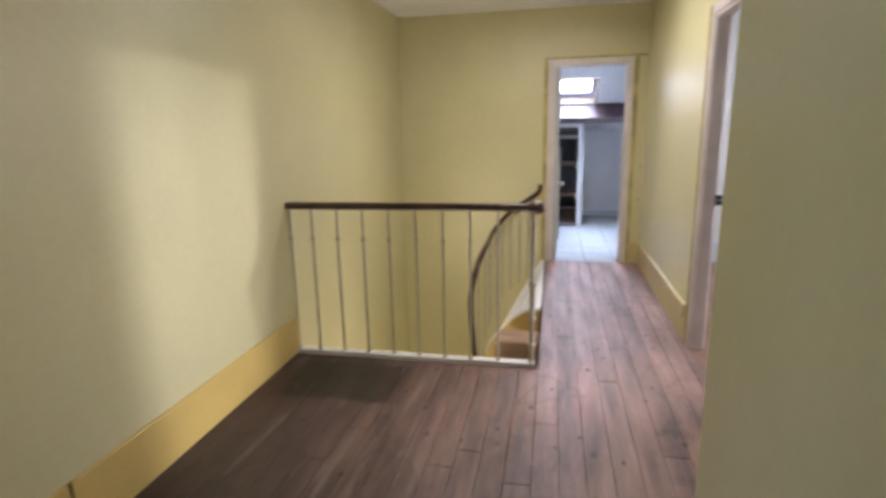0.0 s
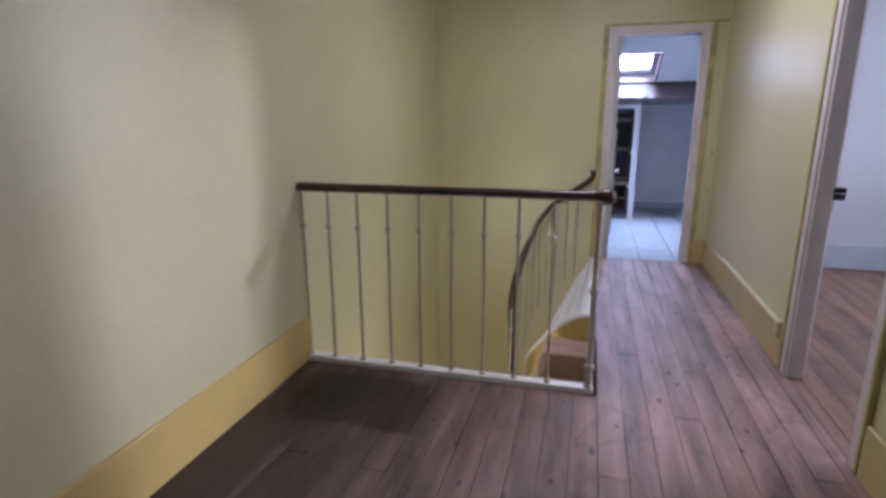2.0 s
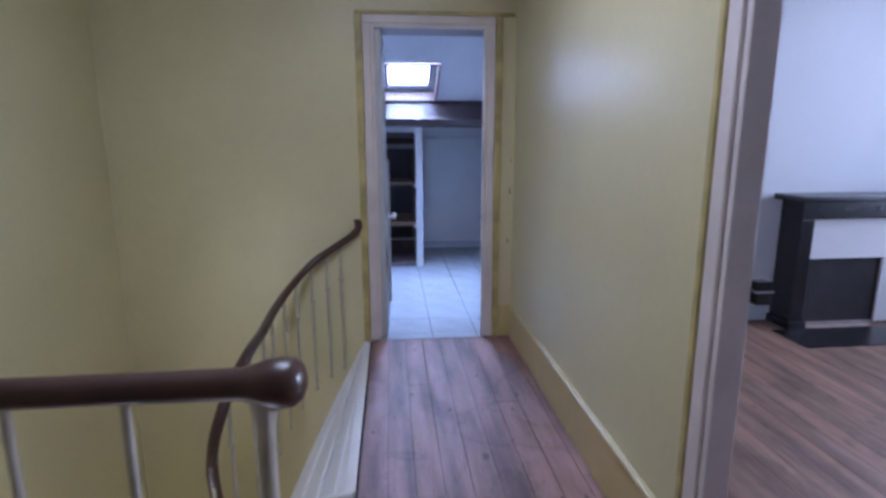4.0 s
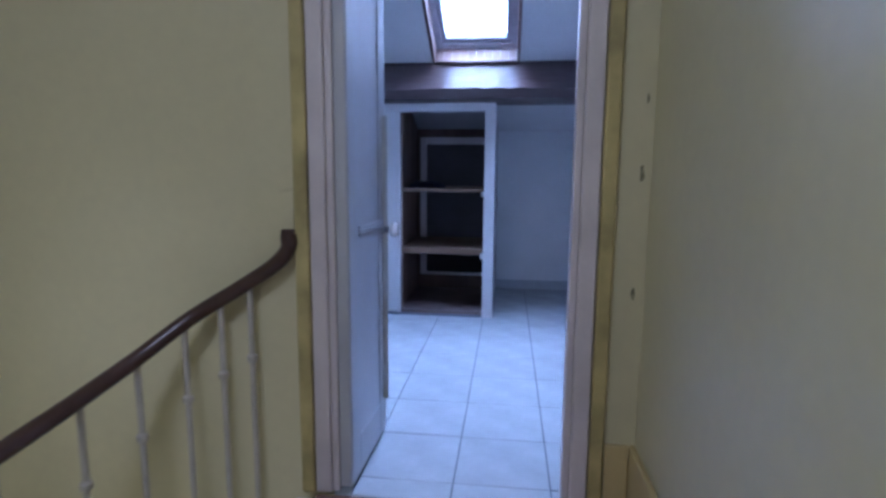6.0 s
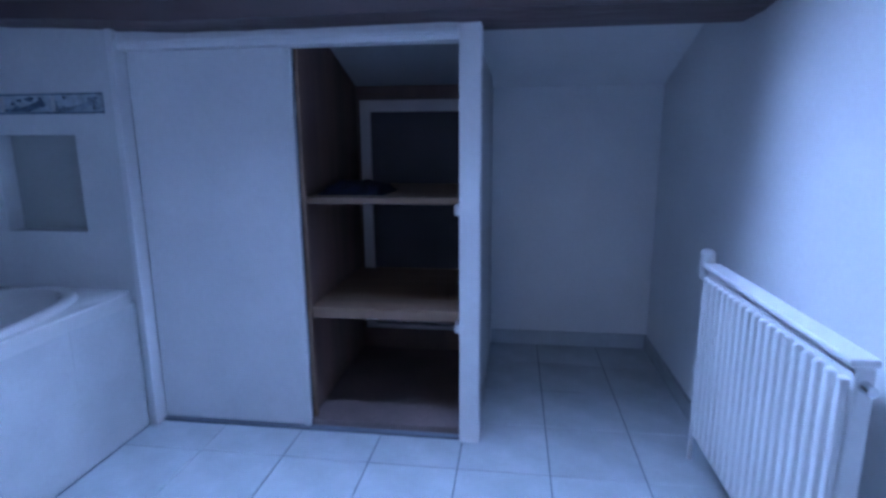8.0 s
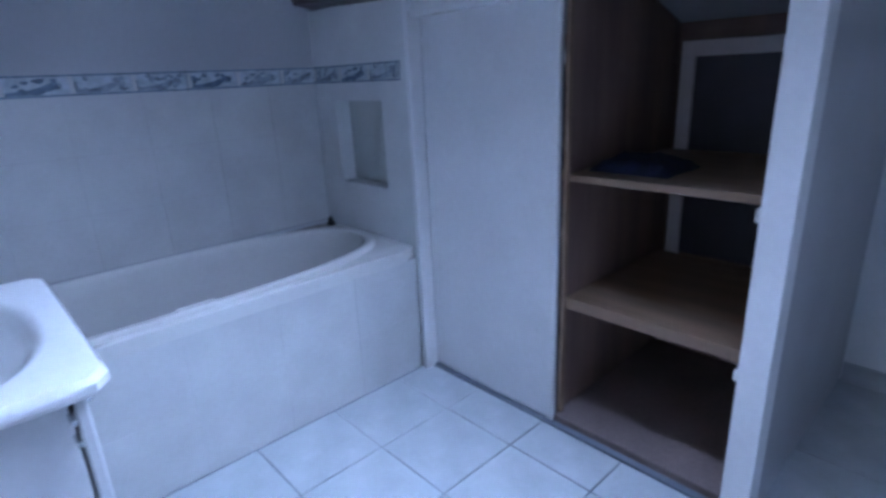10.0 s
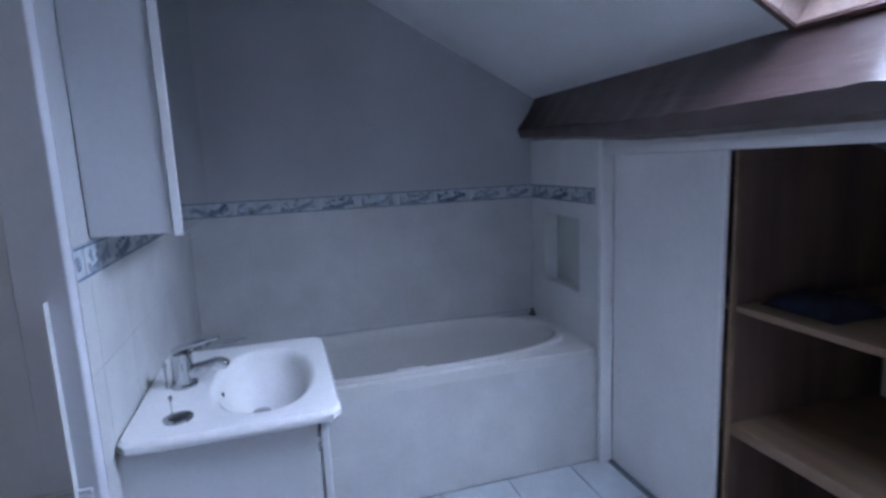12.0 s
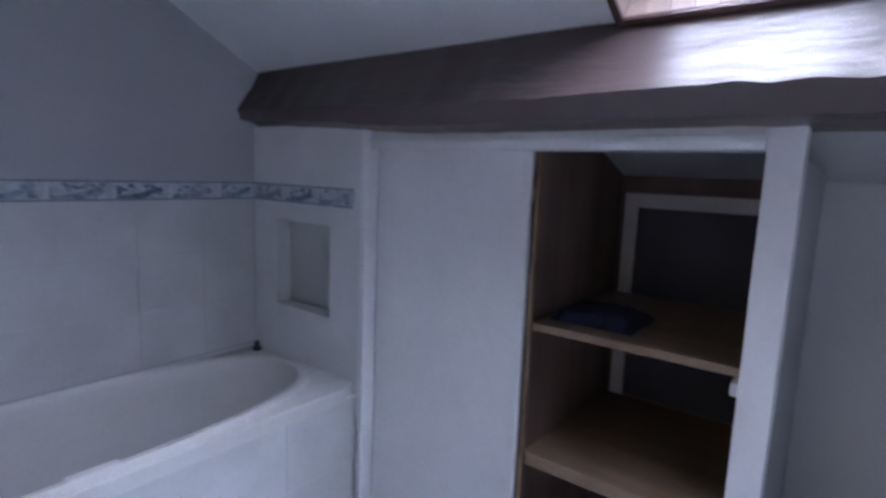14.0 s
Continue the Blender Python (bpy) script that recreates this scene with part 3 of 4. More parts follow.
# ---- bedroom seen through its doorway ----
structure("bedroom_wall_far", boxes((1.06, 5.2, 2.835, 2.955, -0.1, 2.6)), M_BEDWALL, "pale lilac-white papered bedroom wall", "wall")
structure("bedroom_wall_window", boxes((5.08, 5.2, -2.2, 0.65, -0.1, 2.6), (5.08, 5.2, 2.55, 2.835, -0.1, 2.6), (5.08, 5.2, 0.65, 2.55, -0.1, 0.7), (5.08, 5.2, 0.65, 2.55, 2.47, 2.6)), M_BEDWALL, "pale bedroom wall with a window opening", "wall")
structure("bedroom_wall_near", boxes((1.12, 5.2, -2.32, -2.2, -0.1, 2.6)), M_BEDWALL, "pale bedroom wall", "wall")
structure("bedroom_wall_door", boxes((1.061, 1.07, 0.49, 2.835, 0.0, 2.5), (1.061, 1.07, -1.70, -0.39, 0.0, 2.5), (1.061, 1.07, -0.39, 0.49, 2.09, 2.5)), M_BEDWALL, "pale papered wall round the bedroom door", "wall")
structure("bedroom_ceiling", boxes((1.07, 5.2, -2.32, 2.955, 2.49, 2.60)), M_CEIL, "white bedroom ceiling", "ceiling")
skirting("bedroom_baseboard", [(1.07, 2.97, 2.817, 2.835), (4.13, 5.08, 2.817, 2.835)], M_BEDSKIRT, "grey-blue painted bedroom skirting", 0.22)

fire = thing("fireplace", (3.54, 2.73, 0), "black marble fireplace with a white inner panel", "fireplace")
part("mantel_shelf", boxes((2.93, 4.17, 2.56, 2.83, 0.915, 0.955), r=0.008), M_BLACK, fire)
part("frieze_panel", boxes((3.00, 4.11, 2.62, 2.83, 0.79, 0.914), r=0.005), M_BLACK, fire)
part("pilaster", boxes((3.00, 3.10, 2.62, 2.83, 0.06, 0.789), r=0.006), M_BLACK, fire)
part("pilaster", boxes((4.01, 4.11, 2.62, 2.83, 0.06, 0.789), r=0.006), M_BLACK, fire)
part("plinth", boxes((2.98, 3.12, 2.60, 2.83, 0.0, 0.06), r=0.005), M_BLACK, fire)
part("plinth", boxes((3.99, 4.13, 2.60, 2.83, 0.0, 0.06), r=0.005), M_BLACK, fire)
part("surround", boxes((3.10, 4.01, 2.67, 2.83, 0.50, 0.79), (3.71, 4.01, 2.67, 2.83, 0.02, 0.50)), M_FIREPANEL, fire, "white painted surround panel")
part("firebox", boxes((3.10, 3.71, 2.69, 2.83, 0.02, 0.50)), M_SOOT_AND_SHADE, fire, "dark sooty shutter")
part("shutter_frame", boxes((3.10, 3.71, 2.68, 2.69, 0.0, 0.03), (3.10, 3.12, 2.68, 2.69, 0.03, 0.5)), M_CHROME, fire, "thin metal frame")
part("knob", turned(bmesh.new(), 3.57, 0.86, [(2.61, 0.008), (2.617, 0.016), (2.62, 0.01)], 10, "y"), M_CHROME, fire, smooth=True)
structure("hearth", boxes((2.865, 4.23, 2.27, 2.60, -0.01, 0.008)), M_BLACK, "dark stone hearth slab set in the floor", "hearth")

# ---- bathroom shell ----
# the bathroom is drawn about its own origin and then set in line with the landing
def settle(before, dx, dy):
    for ob in scene.objects:
        if ob not in before and not ob.parent:
            ob.location += Vector((dx, dy, 0))


landing_things = set(scene.objects)
bm = boxes((-1.58, 0.02, 2.81, 3.14, -0.2, 3.0), (0.02, 0.785, 2.81, 3.138, 2.03, 3.0))
splay = ((0.745, 2.81), (0.785, 3.14), (1.40, 3.14), (1.40, 2.81))
prism(bm, [(x, y, -0.2) for x, y in splay], [(x, y, 3.0) for x, y in splay])
structure("bath_wall_door", bm, M_BATHWALL_DIM, "white painted thick bathroom wall round the doorway, dimmed in its colour", "wall")
structure("bath_wall_left", boxes((-1.62, -1.50, 3.14, 6.1, -0.2, 3.0)), M_BATHWALL_DIM, "white bathroom wall above the bath, dimmed in its colour", "wall")
structure("bath_wall_right", boxes((1.28, 1.40, 3.14, 6.1, -0.2, 3.0)), M_BATH_BRIGHT, "white bathroom wall behind the radiator", "wall")
structure("bath_wall_eaves", boxes((-1.62, 1.40, 5.93, 6.05, -0.2, 1.6)), M_BATH_BRIGHT, "low white eaves wall of the bathroom", "wall")
structure("bulkhead", boxes((-1.50, -1.345, 4.875, 5.0, 0.0, 1.50), (-1.345, -1.01, 4.875, 5.0, 0.0, 0.77), (-1.345, -1.01, 4.875, 5.0, 1.125, 1.50), (-1.01, -0.835, 4.875, 5.0, 0.0, 1.50), (-1.50, -0.835, 5.0, 5.9, 0.0, 1.36)), M_ENDTILE_BRIGHT, "white tiled end wall of the bath with a niche, brightened in its colour", "wall")
structure("niche_back", boxes((-1.345, -1.01, 4.945, 4.999, 0.77, 1.125)), M_NICHE_SHADE, "recessed greenish-white niche back with recess shade in its colour", "niche")


def roof_slab(bm, x0, x1, y0, y1, t=0.12):
    ring = lambda x: [(x, y0, BATH_ROOF(y0)), (x, y1, BATH_ROOF(y1)), (x, y1, BATH_ROOF(y1) + t), (x, y0, BATH_ROOF(y0) + t)]
    return prism(bm, ring(x0), ring(x1))


SX0, SX1, SY0, SY1 = 0.05, 0.58, 4.37, 4.88
bm = bmesh.new()
roof_slab(bm, -1.62, SX0 - 0.02, 2.81, 5.0)
roof_slab(bm, SX1 + 0.02, 1.40, 2.81, 5.0)
roof_slab(bm, SX0 - 0.02, SX1 + 0.02, 2.81, SY0 - 0.02)
low = lambda x: [(x, SY1 + 0.018, BATH_ROOF(SY1 + 0.018)), (x, 5.0, BATH_ROOF(5.0)), (x, 5.06, BATH_ROOF(5.06) + 0.14), (x, SY1 + 0.085, BATH_ROOF(SY1 + 0.085) + 0.12)]
prism(bm, low(SX0 - 0.02), low(SX1 + 0.02))
structure("ceiling_slope", bm, M_BATH_BRIGHT, "white painted sloping ceiling with a roof window", "ceiling")
bm = bmesh.new()
prism(bm, [(-1.62, 5.0, 1.67), (-1.62, 6.05, 1.32), (-1.62, 6.05, 1.45), (-1.62, 5.0, 1.79)], [(1.40, 5.0, 1.67), (1.40, 6.05, 1.32), (1.40, 6.05, 1.45), (1.40, 5.0, 1.79)])
structure("ceiling_eaves", bm, M_BATH_BRIGHT, "white painted low ceiling of the eaves", "ceiling")

# roof window: lining boards, frame, sash, pane; local axes follow the slope
ang = math.atan(SLOPE)
up = Vector((0, math.sin(ang), math.cos(ang)))
along = Vector((0, math.cos(ang), -math.sin(ang)))


def on_roof(x, s, d):
    """s metres down the slope from the opening's upper edge, d metres out from the ceiling."""
    return Vector((x, SY0, BATH_ROOF(SY0))) + along * s + up * d


SL = (SY1 - SY0) / math.cos(ang)


def roof_box(bm, x0, x1, s0, s1, d0, d1):
    c = lambda x: [on_roof(x, s0, d0), on_roof(x, s1, d0), on_roof(x, s1, d1), on_roof(x, s0, d1)]
    return prism(bm, c(x0), c(x1))


sky_win = thing("roof_window", on_roof(0.28, SL / 2, 0.2), "wooden roof window with pine board lining and bright pane", "window")
D = 0.125
n = 10
for i in range(n):
    a, b = i * (SX1 - SX0) / n, (i + 1) * (SX1 - SX0) / n
    for s0, s1 in ((-0.014, 0.0), (SL, SL + 0.014)):
        part("lining_board", roof_box(bmesh.new(), SX0 + a + 0.0015, SX0 + b - 0.0015, s0, s1, -0.004, D), M_LINING, sky_win)
m = 8
for i in range(m):
    a, b = -0.014 + i * (SL + 0.028) / m, -0.014 + (i + 1) * (SL + 0.028) / m
    for x0, x1 in ((SX0 - 0.0155, SX0 - 0.0005), (SX1 + 0.0005, SX1 + 0.0155)):
        part("lining_board", roof_box(bmesh.new(), x0, x1, a + 0.0015, b - 0.0015, -0.004, D), M_LINING, sky_win)
for x0, x1, s0, s1 in ((SX0 - 0.02, SX0 - 0.002, -0.02, SL + 0.02), (SX1 + 0.002, SX1 + 0.02, -0.02, SL + 0.02), (SX0, SX1, -0.02, -0.002), (SX0, SX1, SL + 0.002, SL + 0.022)):
    part("trim", roof_box(bmesh.new(), x0, x1, s0, s1, -0.014, -0.0045), M_TRIMWOOD, sky_win, "dark brown trim")
for x0, x1, s0, s1 in ((SX0, SX0 + 0.04, 0, SL), (SX1 - 0.04, SX1, 0, SL), (SX0 + 0.04, SX1 - 0.04, 0, 0.04), (SX0 + 0.04, SX1 - 0.04, SL - 0.05, SL)):
    part("window_frame", roof_box(bmesh.new(), x0, x1, s0, s1, D - 0.035, D + 0.03), M_FRAME_GLARE, sky_win)
for x0, x1, s0, s1 in ((SX0 + 0.04, SX0 + 0.068, 0.04, SL - 0.05), (SX1 - 0.068, SX1 - 0.04, 0.04, SL - 0.05), (SX0 + 0.068, SX1 - 0.068, 0.04, 0.068), (SX0 + 0.068, SX1 - 0.068, SL - 0.08, SL - 0.05)):
    part("sash", roof_box(bmesh.new(), x0, x1, s0, s1, D - 0.02, D + 0.028), M_FRAME_GLARE, sky_win)
pane = part("pane", roof_box(bmesh.new(), SX0 + 0.064, SX1 - 0.064, 0.064, SL - 0.076, D + 0.006, D + 0.012), glass, sky_win)
pane.visible_shadow = False
bm = bmesh.new()
roof_box(bm, SX0 - 4, SX1 + 4, -4, SL + 4, 6.0, 6.02)
structure("backdrop_sky", bm, backdrop, "bright overcast sky above the roof window", "sky")
bm = bmesh.new()
box(bm, 11, 11.02, -5, 8, -3, 7)
structure("backdrop_street", bm, backdrop, "bright overcast daylight outside the bedroom window", "sky")

# old beam: rough, with a chamfered upper face
bm = bmesh.new()
rings = []
for i in range(121):
    x = -1.495 + 2.772 * i / 120
    taper = min(1.0, max(0.0, (x + 1.5) / 0.9))
    w = 0.010 * noise.noise(Vector((x * 2.2, 0, 0))) + 0.005 * noise.noise(Vector((x * 9, 3, 0)))
    w2 = 0.012 * noise.noise(Vector((x * 1.7, 5, 0))) + 0.007 * noise.noise(Vector((x * 14, 7, 0)))
    arris = 1.575 - 0.03 * taper + w2
    rings.append([(x, 4.865 + w, 1.462 + 0.055 * (1 - taper) + 0.4 * w2), (x, 4.805 - 0.03 * taper + w, 1.475 + 0.05 * (1 - taper) + 0.5 * w2), (x, 4.792 - 0.04 * taper + w, arris - 0.012), (x, 4.797 - 0.03 * taper + w, arris), (x, 4.86 - 0.01 * taper + w, 1.66 - 0.012 * math.exp(-((x - 0.315) / 0.34) ** 6) + 0.5 * w2), (x, 4.903, 1.735 - 0.016 * math.exp(-((x - 0.315) / 0.30) ** 6)), (x, 5.02, 1.69), (x, 5.02, 1.462)])
loft(bm, rings)
structure("beam", bm, M_BEAM, "dark brown stained old timber beam under the sloping ceiling", "beam", smooth=True)

# ---- eaves closet ----
room_things = set(scene.objects)
closet = thing("eaves_closet", (0.05, 5.0, 0), "open white-framed closet under the eaves with brown shelves", "closet")
part("header", boxes((-0.855, 0.346, 4.885, 4.965, 1.412, 1.472), r=0.004), M_WHITE, closet, "white top rail")
part("header_bead", boxes((-0.855, 0.346, 4.872, 4.884, 1.43, 1.447), r=0.003), M_WHITE, closet)
part("post", boxes((0.346, 0.418, 4.89, 4.975, 0.0, 1.476), r=0.004), M_WHITE, closet, "white painted post")
# the dim wall paint puts the recess shade on this partition
part("partition", boxes((0.372, 0.414, 4.975, 5.93, 0.0, 1.40)), M_BATHWALL_DIM, closet, "white partition with the recess shade in its colour")
part("side_board", boxes((-0.262, -0.24, 4.965, 5.70, 0.03, 1.60)), M_CLOSET, closet, "brown side board")
part("side_edge", boxes((-0.252, -0.222, 4.950, 4.972, 0.03, 1.41), r=0.003), M_SHELF, closet, "pine edge strip")
part("right_lining", boxes((0.358, 0.371, 4.976, 5.70, 0.03, 1.40)), M_CLOSET, closet, "brown side board")
part("base", boxes((-0.24, 0.357, 4.93, 5.70, 0.004, 0.035), r=0.003), M_CLOSETFLOOR, closet, "brown base board")
part("back_board", boxes((-0.26, 0.37, 5.70, 5.72, 0.03, 1.372)), M_CLOSET, closet, "brown back board")
part("sloping_top", prism(bmesh.new(), [(-0.239, 4.98, 1.60), (-0.239, 5.72, 1.352), (-0.239, 5.72, 1.372), (-0.239, 4.98, 1.62)], [(0.357, 4.98, 1.60), (0.357, 5.72, 1.352), (0.357, 5.72, 1.372), (0.357, 4.98, 1.62)]), M_BATHWALL_DIM, closet, "white sloping top with shade in its colour")
for z, t in ((0.895, 0.024), (0.472, 0.042)):
    part("shelf", boxes((-0.238, 0.357, 4.985, 5.66, z - t, z), r=0.003), M_SHELF, closet, "pine shelf")
for z in (0.862, 0.430):
    part("bracket", boxes((0.325, 0.345, 4.93, 4.984, z - 0.022, z + 0.012), r=0.003), M_PLASTIC, closet, "small white bracket")
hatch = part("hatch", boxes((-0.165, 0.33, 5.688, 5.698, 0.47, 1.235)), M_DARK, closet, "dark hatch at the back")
for x0, x1, z0, z1 in ((-0.215, -0.165, 0.15, 1.29), (-0.165, 0.357, 1.235, 1.29), (-0.165, 0.357, 0.15, 0.171)):
    part("hatch_frame", boxes((x0, x1, 5.672, 5.699, z0, z1), r=0.003), M_PINKWHITE, closet, "pale hatch frame")
# flat black sheet in place of the opening's unlit depth
part("low_opening_shade", boxes((-0.164, 0.33, 5.690, 5.698, 0.172, 0.425)), M_SOOT_AND_SHADE, closet, "black sheet for the shade in the opening behind the lowest shelf")
door = thing("sliding_door", (-0.54, 4.94, 0), "plain white sliding closet door, half open", "door")
part("panel", boxes((-0.845, -0.252, 4.925, 4.945, 0.012, 1.411), r=0.003), M_WHITE, door)
part("edge_profile", boxes((-0.262, -0.236, 4.918, 4.947, 0.012, 1.411), r=0.002), M_PLASTIC, door, "white grip profile")
part("pull_strip", boxes((-0.235, -0.229, 4.93, 4.947, 0.012, 1.411)), M_CHROME, door, "metal edge strip")
side = thing("column_trim", (-0.852, 4.88, 0), "white corner trim between bath and closet", "trim")
part("strip", boxes((-0.872, -0.846, 4.862, 4.924, 0.0, 1.49), r=0.004), M_WHITE, side)
track = structure("door_track", boxes((-0.845, 0.346, 4.905, 4.965, 0.0, 0.010)), M_GROUT, "dark floor track of the sliding door", "track")

cloth = thing("folded_cloth", (-0.05, 5.2, 0.9), "crumpled dark blue cloth lying on the shelf", "cloth")
bm = bmesh.new()
rows = []
for i in range(13):
    row = []
    for j in range(11):
        x, y = -0.215 + 0.26 * i / 12, 5.06 + 0.24 * j / 10
        e = min(i, 12 - i, j, 10 - j)
        h = 0.0 if e == 0 else 0.018 + 0.028 * abs(noise.noise(Vector((x * 16, y * 16, 2)))) + 0.006 * min(e, 3)
        row.append(bm.verts.new((x + 0.012 * noise.noise(Vector((x * 20, y * 20, 0))), y, 0.8955 + h)))
    rows.append(row)
for a, b in zip(rows, rows[1:]):
    for j in range(10):
        bm.faces.new((a[j], a[j + 1], b[j + 1], b[j]))
bm.faces.new([rows[i][0] for i in range(13)] + [rows[12][j] for j in range(1, 11)] + [rows[i][10] for i in range(11, -1, -1)] + [rows[0][j] for j in range(9, 0, -1)])
part("fabric", bm, M_BLUECLOTH, cloth, smooth=True)

settle(room_things, 0.035, 0.0)

# skirting tiles of the eaves recess
structure("tile_plinth", boxes((0.454, 1.28, 5.915, 5.93, 0.0, 0.075), (1.265, 1.28, 3.14, 5.915, 0.0, 0.075)), M_TILE, "white tiled plinth along the wall", "skirting")

# ---- bathtub ----
def oval_ring(cx, cy, rx, ry, z, n, p):
    """A rounded ring; p 2 is an ellipse, higher is squarer."""
    out = []
    for i in range(n):
        a = 2 * math.pi * (i + 0.5) / n
        c, s = math.cos(a), math.sin(a)
        k = (abs(c) ** p + abs(s) ** p) ** (-1 / p)
        out.append((cx + rx * k * c, cy + ry * k * s, z))
    return out


bath = thing("bathtub", (-1.17, 4.0, 0), "white enamel bathtub built in behind a tiled panel", "bathtub")
N = 72
cx, cy, hx, hy = -1.170, 4.01, 0.328, 0.862
bm = bmesh.new()
loft(bm, [oval_ring(cx, cy, hx, hy, 0.50, N, 60), oval_ring(cx, cy, hx, hy, 0.546, N, 60), oval_ring(cx, cy, hx - 0.005, hy - 0.005, 0.551, N, 40), oval_ring(cx - 0.004, cy - 0.01, 0.318, 0.832, 0.552, N, 2.9), oval_ring(cx - 0.004, cy - 0.01, 0.315, 0.829, 0.563, N, 2.85), oval_ring(cx - 0.005, cy - 0.01, 0.309, 0.823, 0.569, N, 2.8), oval_ring(cx - 0.006, cy - 0.01, 0.296, 0.810, 0.569, N, 2.7), oval_ring(cx - 0.008, cy - 0.01, 0.287, 0.800, 0.564, N, 2.6), oval_ring(cx - 0.01, cy, 0.274, 0.789, 0.550, N, 2.5), oval_ring(cx - 0.01, cy, 0.268, 0.778, 0.50, N, 2.5), oval_ring(cx - 0.01, cy - 0.02, 0.252, 0.735, 0.30, N, 2.5), oval_ring(cx - 0.01, cy - 0.06, 0.225, 0.66, 0.17, N, 2.5), oval_ring(cx - 0.01, cy - 0.06, 0.15, 0.58, 0.14, N, 2.6)], caps=False)
bm.verts.ensure_lookup_table()
bm.faces.new(list(bm.verts)[-N:])
part("tub", bm, M_TUB, bath, smooth=True)
part("sealant", boxes((-1.499, -1.494, 3.15, 4.86, 0.5522, 0.558)), M_BEDSKIRT, bath, "grey sealant line")
part("overflow", turned(bmesh.new(), -1.43, 4.835, [(0.5522, 0.018), (0.566, 0.018), (0.574, 0.011), (0.592, 0.009)], 12), M_RUBBER, bath, "small dark stopper", smooth=True)
part("grip", boxes((-0.892, -0.866, 3.95, 4.07, 0.5692, 0.5725), r=0.0015), M_TUB, bath, "worn enamel grip")
panel = thing("tiled_bath_surround", (-0.86, 4.0, 0), "white tiled front panel of the bathtub", "panel")
part("core", boxes((-0.90, -0.852, 3.148, 4.872, 0.0, 0.50)), M_GROUTW, panel)
for i in range(6):
    for j in range(2):
        y1 = 4.872 - 0.31 * i
        y0 = max(3.15, y1 - 0.3095)
        if y1 - y0 > 0.02:
            part("tile", boxes((-0.864, -0.850, y0, y1, 0.004 + 0.25 * j, 0.2536 + 0.25 * j), r=0.0006), M_WTILE, panel)

mix_bath = thing("bath_mixer", (-1.15, 3.2, 0.66), "chrome bath mixer tap on the wall", "tap")
part("body", turned(bmesh.new(), 3.20, 0.67, [(-1.24, 0.018), (-1.22, 0.024), (-1.10, 0.024), (-1.08, 0.018)], 14, "x"), M_CHROME, mix_bath, smooth=True)
part("spout", tube(bmesh.new(), smooth_line([(-1.16, 3.20, 0.665), (-1.16, 3.27, 0.66), (-1.16, 3.33, 0.635)], 6), 0.012), M_CHROME, mix_bath, smooth=True)
part("lever", tube(bmesh.new(), [(-1.10, 3.20, 0.69), (-1.09, 3.24, 0.715), (-1.04, 3.37, 0.742)], [0.012, 0.011, 0.006], 10), M_CHROME, mix_bath, smooth=True)
for x in (-1.22, -1.10):
    part("inlet", turned(bmesh.new(), x, 0.67, [(3.141, 0.028), (3.152, 0.026), (3.155, 0.012), (3.19, 0.012)], 12, "y"), M_CHROME, mix_bath, smooth=True)

# ---- vanity, basin, tap, mirror cabinet ----
vanity = thing("vanity_unit", (-0.42, 3.4, 0), "white vanity cabinet under the wash basin", "cabinet")
for nm, b in (("side_panel", (-0.705, -0.687, 3.142, 3.595, 0.10, 0.776)), ("side_panel", (-0.148, -0.130, 3.142, 3.595, 0.10, 0.776)), ("back_panel", (-0.686, -0.149, 3.142, 3.155, 0.10, 0.776)), ("bottom_panel", (-0.686, -0.149, 3.156, 3.595, 0.10, 0.118)), ("top_rail", (-0.686, -0.149, 3.578, 3.595, 0.70, 0.776))):
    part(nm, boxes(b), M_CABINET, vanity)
part("plinth", boxes((-0.69, -0.15, 3.15, 3.55, 0.0, 0.10)), M_CABINET, vanity)
for x0, x1 in ((-0.705, -0.420), (-0.414, -0.130)):
    d = part("door", boxes((x0, x1, 3.600, 3.620, 0.11, 0.773), r=0.004), M_CABINET, vanity)
    kx = x1 - 0.05 if x0 < -0.5 else x0 + 0.05
    part("knob", turned(bmesh.new(), kx, 0.66, [(3.620, 0.006), (3.632, 0.006), (3.638, 0.013), (3.648, 0.012), (3.652, 0.006)], 12, "y"), M_CHROME, d, "chrome knob", smooth=True)
for z in (0.752, 0.715):
    part("hinge_pin", boxes((-0.130, -0.098, 3.590, 3.600, z - 0.005, z + 0.005), r=0.002), M_CHROME, vanity, "small chrome hinge pin")
basin = thing("wash_basin", (-0.42, 3.4, 0.77), "white ceramic wash basin set on the vanity", "basin")
bx, by = -0.418, 3.400
bm = bmesh.new()
